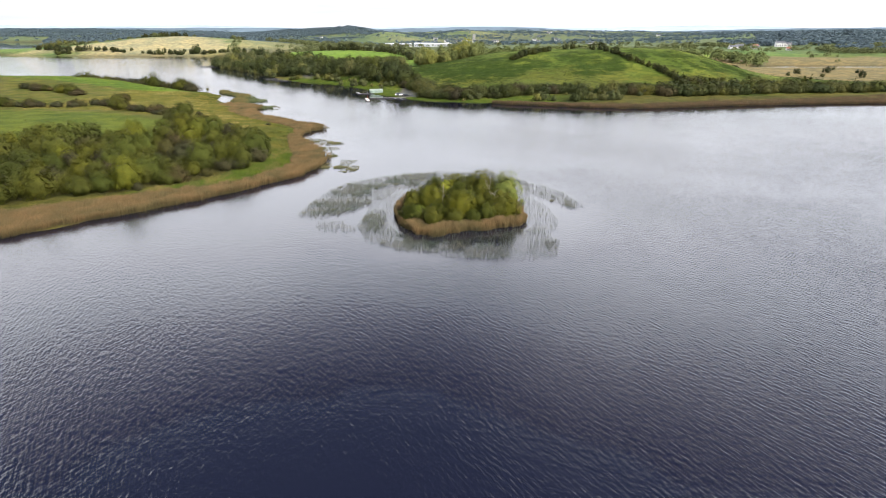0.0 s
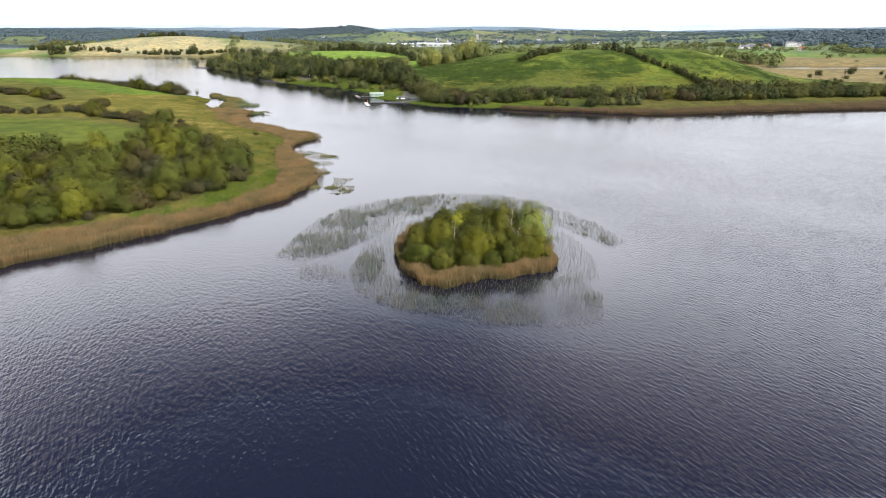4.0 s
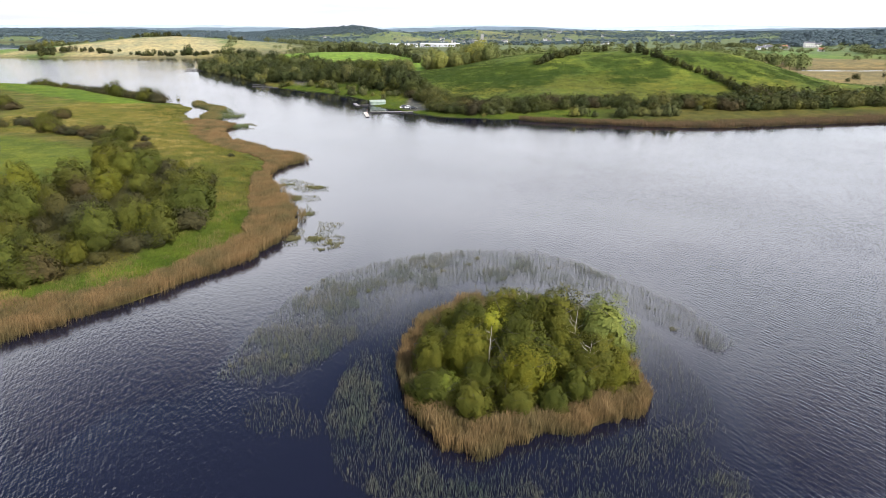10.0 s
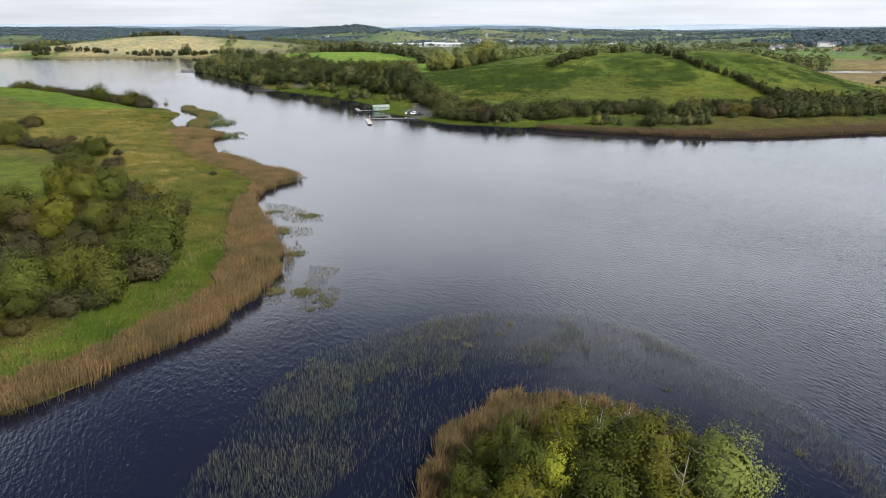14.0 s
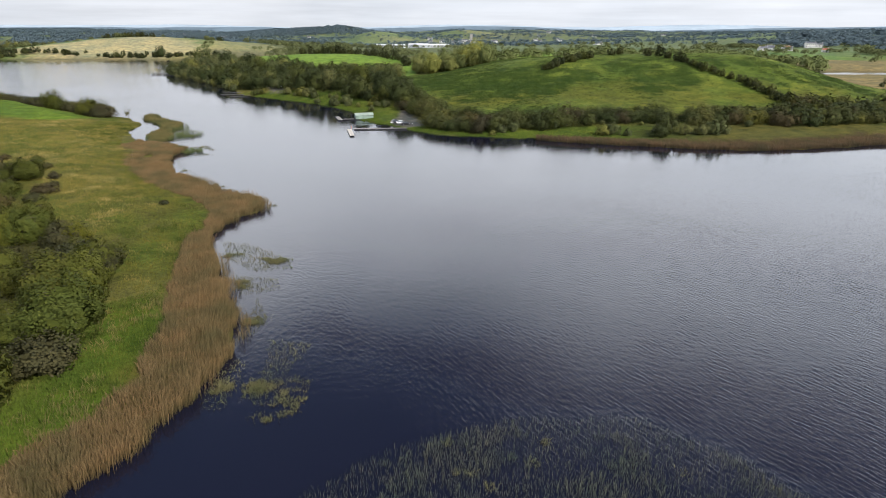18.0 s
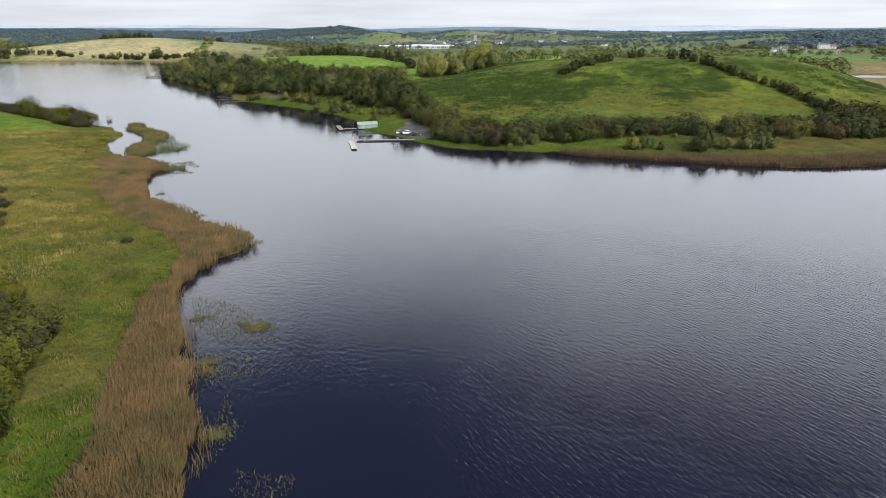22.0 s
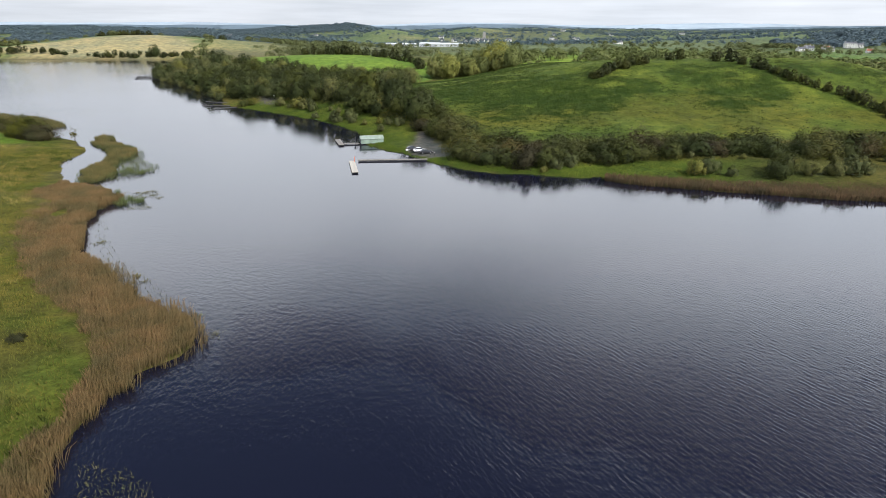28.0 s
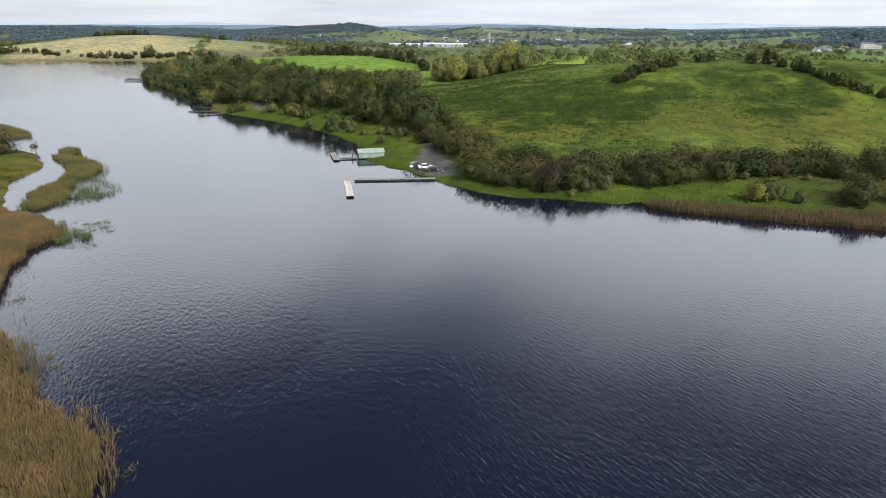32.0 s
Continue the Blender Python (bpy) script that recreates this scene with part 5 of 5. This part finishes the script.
def boathouse():
    ob = thing("boathouse", "pale green metal-clad boathouse standing over the water's edge", "boathouse", at=pose(-51.2, 404.6, 0, 0, 0, 16))
    w, d, eave, ridge = 8.3, 4.8, 2.0, 2.95
    for s in (-1, 1):
        wall = part("side_wall", box(w, 0.12, eave - 0.35, (0, s * d / 2, 0.35)), GREEN_WALL, ob)
        for i in range(12):
            part("cladding_rib", box(0.07, 0.05, eave - 0.4, (-w / 2 + (i + 0.5) * w / 12, s * (d / 2 + 0.08), 0.38)), GREEN_WALL, wall)
        bm = bmesh.new()
        slope = math.hypot(d / 2 + 0.3, ridge - eave)
        box(w + 0.5, slope, 0.08, bm=bm)
        bmesh.ops.transform(bm, matrix=Matrix.Translation((0, s * (d / 4 + 0.12), (eave + ridge) / 2 - 0.02)) @ Matrix.Rotation(-s * math.atan2(ridge - eave, d / 2 + 0.3), 4, "X"), verts=bm.verts)
        roof = part("roof_slope", bm, GREEN_ROOF, ob)
    for s in (-1, 1):
        bm = bmesh.new()
        low = [bm.verts.new((s * (w / 2 - 0.05 + t), y, z)) for t in (0, 0.12) for y, z in ((-d / 2, 0.35), (d / 2, 0.35), (d / 2, eave), (0, ridge - 0.06), (-d / 2, eave))]
        bm.faces.new(low[:5]), bm.faces.new(low[9:4:-1])
        for i in range(5):
            bm.faces.new((low[i], low[i + 5], low[(i + 1) % 5 + 5], low[(i + 1) % 5]))
        bmesh.ops.recalc_face_normals(bm, faces=bm.faces)
        part("gable_wall", bm, GREEN_WALL, ob)
    part("door", box(0.06, 2.2, 1.5, (-w / 2 - 0.12, 0, 0.4)), DARK_STEEL, ob, "dark boat door in the gable")
    part("ridge_cap", box(w + 0.5, 0.3, 0.07, (0, 0, ridge - 0.02), 0.02), GREEN_ROOF, ob)
    for x in np.linspace(-w / 2 + 0.3, w / 2 - 0.3, 5):
        for s in (-1, 1):
            part("support_post", post(0.14, 1.5, (x, s * (d / 2 - 0.1), -1.1)), DARK_STEEL, ob)
    part("floor_beam", box(w, d, 0.16, (0, 0, 0.2)), DARK_STEEL, ob)


boathouse()


def car(x, y, turn, paint, label):
    ob = thing("car", label, "car", "cars on the gravel", at=pose(x, y, ground_z(x, y), 0, 0, turn))
    outline = [(-2.15, 0.32), (2.1, 0.32), (2.2, 0.55), (2.1, 0.78), (1.15, 0.92), (-1.9, 0.98), (-2.2, 0.85), (-2.25, 0.5)]
    cabin = [(1.2, 0.9), (0.45, 1.42), (-1.1, 1.46), (-1.95, 0.95)]

    def solid(points, half, taper):
        bm = bmesh.new()
        ring = [[bm.verts.new((px, s * (half - taper * max(0, pz - 0.9)), pz)) for px, pz in points] for s in (-1, 1)]
        bm.faces.new(ring[0]), bm.faces.new(ring[1][::-1])
        for i in range(len(points)):
            j = (i + 1) % len(points)
            bm.faces.new((ring[0][i], ring[1][i], ring[1][j], ring[0][j]))
        bmesh.ops.recalc_face_normals(bm, faces=bm.faces)
        bmesh.ops.bevel(bm, geom=list(bm.edges), offset=0.05, segments=1, affect="EDGES")
        return bm

    part("body", solid(outline, 0.88, 0), paint, ob)
    part("cabin_glass", solid(cabin, 0.80, 0.22), GLASS, ob)
    part("roof", box(1.5, 1.28, 0.06, (-0.33, 0, 1.43), 0.02), paint, ob)
    for s in (-1, 1):
        for wx in (-1.35, 1.35):
            bm = bmesh.new()
            bmesh.ops.create_cone(bm, cap_ends=True, segments=14, radius1=0.33, radius2=0.33, depth=0.22, matrix=Matrix.Translation((wx, s * 0.8, 0.33)) @ Matrix.Rotation(math.pi / 2, 4, "X"))
            wheel = part("wheel", bm, RUBBER, ob)
            bm = bmesh.new()
            bmesh.ops.create_cone(bm, cap_ends=True, segments=12, radius1=0.2, radius2=0.2, depth=0.03, matrix=Matrix.Translation((wx, s * 0.915, 0.33)) @ Matrix.Rotation(math.pi / 2, 4, "X"))
            part("rim", bm, RIM, wheel)
        part("headlight", box(0.06, 0.34, 0.14, (2.12, s * 0.6, 0.6)), WHITE_PAINT, ob, "clear headlight")
        part("tail_light", box(0.06, 0.3, 0.16, (-2.22, s * 0.62, 0.66)), ORANGE, ob, "red tail light")
    return ob


CAR_GREY = plain("dark_grey_car_paint", (0.05, 0.053, 0.06), 0.25, spec=0.6, vary=0.05)
CAR_WHITE = plain("white_car_paint", (0.75, 0.76, 0.78), 0.25, spec=0.6, vary=0.04)
CAR_BLACK = plain("black_car_paint", (0.025, 0.026, 0.03), 0.25, spec=0.6, vary=0.05)
car(-34.6, 389.4, 14, CAR_GREY, "dark grey estate car parked on gravel")
car(-32.0, 386.4, 14, CAR_WHITE, "white hatchback parked on gravel")
car(-29.6, 383.2, 14, CAR_BLACK, "black car parked on gravel near the jetty")
board = thing("notice_board", "small white notice board on posts by the landing", "sign", at=pose(-36.4, 386.6, ground_z(-36.4, 386.6), 0, 0, 10))
for s in (-0.35, 0.35):
    part("leg", post(0.04, 1.1, (s, 0, -0.2)), TIMBER, board)
part("panel", box(0.9, 0.05, 0.55, (0, 0, 0.75), 0.01), WHITE_PAINT, board)
# capped posts added in place of two small unidentified marks by the cars
for k, (x, y) in enumerate(((-28.0, 380.6), (-26.6, 379.6))):
    b = thing("bollard", "short dark post added for an unidentified mark at the gravel edge", "bollard", "bollards", at=pose(x, y, ground_z(x, y)))
    part("shaft", post(0.12, 1.1, (0, 0, -0.1)), DARK_STEEL, b)
    part("cap", post(0.14, 0.1, (0, 0, 1.0)), WHITE_PAINT, b)
boat = thing("dinghy", "white dinghy drawn up at the old slip", "boat", at=pose(-120.5, 522, ground_z(-120.5, 522), 0, 0, 70))
bm = bmesh.new()
rings = []
for px, wd, keel in ((-2.0, 0.75, 0.1), (-0.8, 0.9, 0.0), (0.8, 0.75, 0.05), (2.1, 0.08, 0.45)):
    rings.append([bm.verts.new((px, y, z)) for y, z in ((-wd, 0.75), (-wd * 0.75, keel + 0.15), (0, keel), (wd * 0.75, keel + 0.15), (wd, 0.75), (wd * 0.8, 0.72), (0, keel + 0.22), (-wd * 0.8, 0.72))])
for r0, r1 in zip(rings, rings[1:]):
    for i in range(8):
        bm.faces.new((r0[i], r0[(i + 1) % 8], r1[(i + 1) % 8], r1[i]))
bm.faces.new(rings[0]), bm.faces.new(rings[-1][::-1])
bmesh.ops.recalc_face_normals(bm, faces=bm.faces)
part("hull", bm, WHITE_PAINT, boat)
part("thwart", box(0.3, 1.3, 0.05, (0, 0, 0.55)), TIMBER, boat)

# ---- distant houses ----


def house(x, y, w, d, eave, ridge, turn, walls, roof_mat, label, floors=2, cols=5, z=None, group="distant houses", chimney=True):
    z = ground_z(x, y) if z is None else z
    ob = thing("house", label, "house", group, at=pose(x, y, z, 0, 0, turn))
    bm = bmesh.new()
    prof = ((-d / 2, -0.6), (d / 2, -0.6), (d / 2, eave), (0, ridge), (-d / 2, eave))
    ends = [[bm.verts.new((s * w / 2, py, pz)) for py, pz in prof] for s in (-1, 1)]
    bm.faces.new(ends[0]), bm.faces.new(ends[1][::-1])
    for i in range(5):
        bm.faces.new((ends[0][i], ends[1][i], ends[1][(i + 1) % 5], ends[0][(i + 1) % 5]))
    bmesh.ops.recalc_face_normals(bm, faces=bm.faces)
    part("wall", bm, walls, ob)
    for s in (-1, 1):
        bm = box(w + 0.6, math.hypot(d / 2 + 0.35, ridge - eave), 0.16)
        tilt = math.atan2(ridge - eave, d / 2 + 0.35)
        bmesh.ops.transform(bm, matrix=Matrix.Translation((0, s * (d / 4 + 0.1), (eave + ridge) / 2 + 0.03)) @ Matrix.Rotation(-s * tilt, 4, "X"), verts=bm.verts)
        roof = part("roof", bm, roof_mat, ob)
    for s in (-1, 1) if chimney else ():
        part("chimney", box(0.9, 0.7, 1.6, (s * (w / 2 - 0.8), 0, ridge - 0.5)), walls, ob)
    for f in range(floors):
        for c in range(cols):
            px, pz = -w / 2 + (c + 0.5) * w / cols, 0.9 + f * (eave - 0.4) / floors
            if f == 0 and c == cols // 2:
                part("door", box(1.1, 0.1, 2.1, (px, -d / 2 - 0.03, 0)), GLASS, ob)
                continue
            win = part("window", box(1.1, 0.08, 1.4, (px, -d / 2 - 0.02, pz)), GLASS, ob)
            part("sill", box(1.3, 0.16, 0.1, (px, -d / 2 - 0.06, pz - 0.1)), walls, win)
    return ob


house(658, 1248, 17, 11, 7.2, 9.6, -14, RENDER, SLATE, "large white two-storey house in front of woods", z=ground_z(658, 1248) + 1)
house(676, 1252, 12, 9, 5.2, 7.6, -14, RENDER, SLATE, "white side wing of the large house in the trees", z=ground_z(676, 1252) + 1)
hr = np.random.default_rng(37)
for x, y, w in ((512, 1130, 16), (530, 1145, 14), (552, 1128, 12), (566, 1160, 14), (608, 1120, 9), (540, 1165, 10)):
    house(x, y, w, 8, 3.4, 6.2, hr.uniform(-25, 25), RENDER, TILE_RED if hr.random() < 0.35 else SLATE, "low white farmhouse or barn in the valley", floors=1, cols=4)
for x, y, w, d, e in ((-122, 1400, 58, 30, 5.0), (-66, 1430, 40, 30, 6.5), (-28, 1400, 54, 28, 5.0)):
    house(x, y, w, d, e, e + 2, hr.uniform(-6, 6), SHED_WHITE, SHED_WHITE, "long white industrial shed across the valley", floors=1, cols=8, group="industrial sheds", chimney=False)
for k in range(16):
    x, y = hr.uniform(-60, 330), hr.uniform(1650, 2050)
    house(x, y, hr.uniform(10, 18), 8, 4.5, 7.4, hr.uniform(-40, 40), RENDER, SLATE, "small pale house of a distant village", floors=1, cols=3, group="distant village")
for k in range(12):
    x, y = hr.uniform(-1100, 1300), hr.uniform(1500, 2600)
    house(x, y, hr.uniform(10, 20), 9, 4.5, 7.6, hr.uniform(-40, 40), RENDER, SLATE, "pale farmhouse among distant fields", floors=1, cols=3, group="distant farms")
tower = thing("church_tower", "grey stone church tower above the distant village", "church", at=pose(67, 1900, ground_z(67, 1900)))
part("shaft", box(8, 8, 22, (0, 0, -0.5), 0.2), STONE, tower)
part("parapet", box(8.8, 8.8, 1.6, (0, 0, 21.5), 0.1), STONE, tower)
part("nave", box(12, 26, 9, (0, 17, -0.5), 0.3), STONE, tower)

# ---- distant woods, hedgerows and trees ----


def tree_stand(name, pts, tall, seed, mat, leaves=26, label="", slim=0.85, clump=0.28):
    """Many far trees in one mesh: short trunks under close domed crowns of leaf clumps."""
    r = np.random.default_rng(seed)
    pts = np.asarray(pts)
    n = len(pts)
    h = tall * r.uniform(0.6, 1.25, n)
    z = height(pts[:, 0], pts[:, 1])
    d = r.normal(0, 1, (n, leaves, 3))
    d /= np.linalg.norm(d, axis=2, keepdims=True)
    d[:, :, 2] = np.where(d[:, :, 2] < -0.3, -d[:, :, 2], d[:, :, 2])
    c = d * r.uniform(0.75, 1.0, (n, leaves, 1)) * np.array([0.52 * slim, 0.52 * slim, 0.56]) * h[:, None, None]
    c[:, :, 2] += 0.4 * h[:, None]
    c += np.stack([pts[:, 0], pts[:, 1], z], 1)[:, None, :]
    size = np.repeat(h * clump, leaves)
    swell = 0.7 * d.reshape(-1, 3) + np.array([0, 0, 0.55])
    v, f = leaf_quads(c.reshape(-1, 3), swell, size, r)
    w = (h * 0.03)[:, None]
    base = np.stack([pts[:, 0], pts[:, 1], z - 0.5], 1)
    t = base + np.stack([0 * h, 0 * h, h * 0.6], 1)
    stems = np.stack([base - np.array([1, 0, 0]) * w, base + np.array([1, 0, 0]) * w, t + np.array([0.4, 0, 0]) * w, t - np.array([0.4, 0, 0]) * w], 1).reshape(-1, 3)
    v2, f2 = joined([(v, f), (stems, np.arange(4 * n).reshape(n, 4))])
    soft_n = np.concatenate([rounded(swell), np.tile((0.0, -1.0, 0.0), (4 * n, 1))])
    return tagged(new(name, np_mesh(name, v2, f2, mat, True, soft_n)), label, "trees", kind="stuff")


dr = np.random.default_rng(38)
on_land = lambda p: p[land_distance(p[:, 0], p[:, 1]) > 6]
in_view = lambda p: p[np.abs(p[:, 0] + 20) < 0.9 * (p[:, 1] + 120)]
open_field = lambda p: p[np.maximum.reduce([edge_distance(p[:, 0], p[:, 1], q) for q in (STUBBLE_FIELD, STUBBLE_TOP, TOP_PASTURE, HILL_FIELD)]) < -6]
cand = in_view(dr.uniform((-3600, 720), (3600, 3700), (150000, 2)))
u, v = (cand[:, 0] + 0.35 * cand[:, 1]) / 150, (cand[:, 1] - 0.25 * cand[:, 0]) / 190
near_edge = np.minimum(np.abs(u - np.round(u)) * 150, np.abs(v - np.round(v)) * 190)
hedgerow = open_field(on_land(cand[(near_edge < 6 + cand[:, 1] / 700) & (dr.random(len(cand)) < 0.55)]))
marsh_out = lambda p: p[(edge_distance(p[:, 0], p[:, 1], MARSHLAND) < 0) | (dr.random(len(p)) < 0.12)]
LAKE_STRIP = [(-1300, 1000), (-700, 1000), (-800, 1230), (-1500, 1230)]
lake_view = lambda p: p[edge_distance(p[:, 0], p[:, 1], LAKE_STRIP) < 0]
hedgerow = lake_view(marsh_out(hedgerow))[:7500]
tree_stand("field_hedges", hedgerow[hedgerow[:, 1] < 1450], 6.5, 606, HEDGEROW, 60, "grey-green hedges and hedgerow trees between the nearer fields", slim=1.25, clump=0.24)
tree_stand("hedgerow_trees", hedgerow[hedgerow[:, 1] >= 1450], 7.5, 601, HAZED_LEAF, 22, "hedgerow trees between distant fields, leaf colour greyed for haze", slim=1.25, clump=0.36)
WOODS = [[(-2600, 2100), (-900, 2050), (-650, 2500), (-900, 2900), (-2800, 2900)], [(-620, 1680), (-330, 1700), (-300, 1850), (-560, 1900)], [(560, 1270), (760, 1275), (1000, 1180), (1500, 1200), (1900, 1600), (1300, 1800), (800, 1560), (600, 1400)], [(700, 1135), (1100, 1060), (1350, 1180), (780, 1232)],
         [(-1100, 2500), (-400, 2600), (-150, 2900), (-500, 3300), (-1200, 3200)], [(-1500, 1500), (-700, 1480), (-420, 1600), (-500, 1850), (-1300, 1900)],
         [(-760, 1240), (-540, 1230), (-480, 1290), (-700, 1330)], [(200, 2100), (800, 2000), (1100, 2400), (400, 2600)],
         [(-420, 1440), (-250, 1500), (-280, 1640), (-480, 1560)]]
stand = np.concatenate([sprinkle(p, 1 / 120 if p[0][0] > 0 else 1 / 300 if p[0][0] < -2000 else 1 / 190, dr) for p in WOODS])
keep = waves(stand[:, 0], stand[:, 1], 260, 99) + 0.6 * dr.random(len(stand)) > -0.35
thick = in_view(dr.uniform((-3600, 1250), (3600, 3900), (26000, 2)))
thick = on_land(thick[(waves(thick[:, 0], thick[:, 1], 520, 98) + 0.5 * waves(thick[:, 0], thick[:, 1], 170, 97) > 0.5)])[:7000]
tree_stand("distant_copses", open_field(thick), 8.0, 603, HAZED_LEAF, 22, "copses and tree belts in the distance, leaf colour greyed for haze", slim=1.7, clump=0.36)
rear = sprinkle([(20, 740), (160, 700), (340, 690), (430, 820), (320, 980), (40, 960)], 1 / 110, dr, lambda x, y, d: patchy(x, y, 60, 94) > 0.28)
tree_stand("trees_behind_the_hill", rear, 11.5, 604, OLIVE, 130, "olive and autumn-tinged trees in fields behind the hill", slim=1.1, clump=0.15)
tree_stand("distant_woods", lake_view(on_land(stand[keep]))[:12000], 10.5, 602, HAZED_LEAF, 40, "woods on the distant drumlins, leaf colour blued for haze", slim=1.4, clump=0.31)
slopes = sprinkle([(330, 1010), (480, 970), (900, 1000), (1300, 1100), (1200, 1260), (640, 1240), (400, 1180)], 1 / 120, dr, lambda x, y, d: patchy(x, y, 80, 194) > 0.02)
valley = sprinkle([(-360, 975), (-250, 930), (-60, 960), (-40, 1200), (-180, 1330), (-380, 1160)], 1 / 120, dr, lambda x, y, d: patchy(x, y, 70, 193) > 0.05)
tree_stand("valley_trees", np.concatenate([valley, slopes]), 8.5, 605, HEDGEROW, 70, "grey-green trees and scrub on the marshy valley floor", slim=1.3, clump=0.18)

for x, y in along(((-178, 815), (-140, 802), (-101, 784), (-79, 761), (-52, 729), (-44, 700)), 6.5, dr, 2.0):
    plant(hedge, x, y, dr.uniform(1.2, 2.3), dr.uniform(0, 6.28), "tree", "tree line over the bright pasture", label="hedge tree along the top of the bright pasture")
copse = plant_kinds("copse_tree", "tall autumn-tinged tree in the copse behind the hill", 4, 390, 13.0, 11.0, 2000, 0.52, OLIVE, base=0.06, lobes=26)
DARK_WOOD = [(-36, 652), (-8, 636), (22, 636), (32, 668), (10, 704), (-34, 700)]
for x, y in scatter(DARK_WOOD, 8.4, 800, dr):
    plant(copse, x, y, dr.uniform(0.75, 1.5), dr.uniform(0, 6.28), "tree", "copse behind the hill", label="tall autumn-tinged tree in the copse behind the hill")
for line in (((-640, 984), (-610, 980)), ((-690, 1012), (-650, 1002), (-590, 990)), ((-584, 992), (-522, 984)), ((-492, 978), (-440, 976), (-400, 982), (-335, 985)), ((-600, 1180), (-560, 1176), (-505, 1172))):
    for x, y in along(line, 4.2, dr, 3.0):
        plant(hedge, x, y, dr.uniform(0.9, 1.9), dr.uniform(0, 6.28), "tree", "lakeside and marsh-edge trees", label="round dark tree in a line along the fields")
plant(wood, -410, 982, 1.6, 0.5, "tree", "lakeside and marsh-edge trees", label="tall round tree on the stubble field shore")
for x, y in scatter([(300, 560), (420, 520), (600, 520), (640, 640), (560, 680), (380, 640)], 26, 300, dr):
    plant(hedge, x, y, dr.uniform(0.8, 1.7), dr.uniform(0, 6.28), "bush", "marsh bushes", label="dark bush on brown marsh grass")

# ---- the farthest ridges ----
# both ridges have distance haze painted into their base colours
HAZE_NEAR, HAZE_FAR = plain("hazed_far_woods", (0.13, 0.17, 0.2), 0.95, spec=0.0, scale=0.004, vary=0.1), plain("hazed_far_hills", (0.34, 0.4, 0.45), 0.95, spec=0.0, scale=0.002, vary=0.06)
for name, label, y, low, swell, seed, mat in (("far_wooded_rise", "wooded rise near the horizon, coloured blue-grey for haze", 3950, 44, 9, 211, HAZE_NEAR), ("far_hills", "hills on the horizon, coloured pale blue for haze", 4620, 57, 12, 212, HAZE_FAR)):
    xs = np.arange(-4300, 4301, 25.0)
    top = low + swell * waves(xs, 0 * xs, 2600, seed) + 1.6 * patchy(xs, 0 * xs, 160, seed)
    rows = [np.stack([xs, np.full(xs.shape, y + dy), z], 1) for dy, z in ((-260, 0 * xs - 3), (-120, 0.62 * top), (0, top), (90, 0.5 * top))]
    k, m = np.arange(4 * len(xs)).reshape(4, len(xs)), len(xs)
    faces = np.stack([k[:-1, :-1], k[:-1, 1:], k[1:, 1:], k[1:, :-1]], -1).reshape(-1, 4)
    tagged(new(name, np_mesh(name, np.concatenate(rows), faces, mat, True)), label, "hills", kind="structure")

# ---- trees round the stubble field ----
for x, y in scatter([(-770, 1140), (-705, 1120), (-690, 1180), (-750, 1210)], 11, 200, dr):
    plant(wood_pale, x, y, dr.uniform(0.9, 1.4), dr.uniform(0, 6.28), "tree", "trees round the stubble field", label="grey-green tree on the rise beside the stubble field")
for x, y in scatter([(-735, 1240), (-640, 1225), (-625, 1262), (-720, 1275)], 15, 200, dr):
    plant(copse, x, y, dr.uniform(0.6, 1.05), dr.uniform(0, 6.28), "tree", "trees round the stubble field", label="pale autumn-tinged tree behind the stubble field")
for x, y in along(((-570, 1450), (-530, 1445), (-485, 1455)), 9, dr, 4.0):
    plant(wood, x, y, dr.uniform(1.5, 2.1), dr.uniform(0, 6.28), "tree", "trees round the stubble field", label="tall dark tree standing above the distant fields")
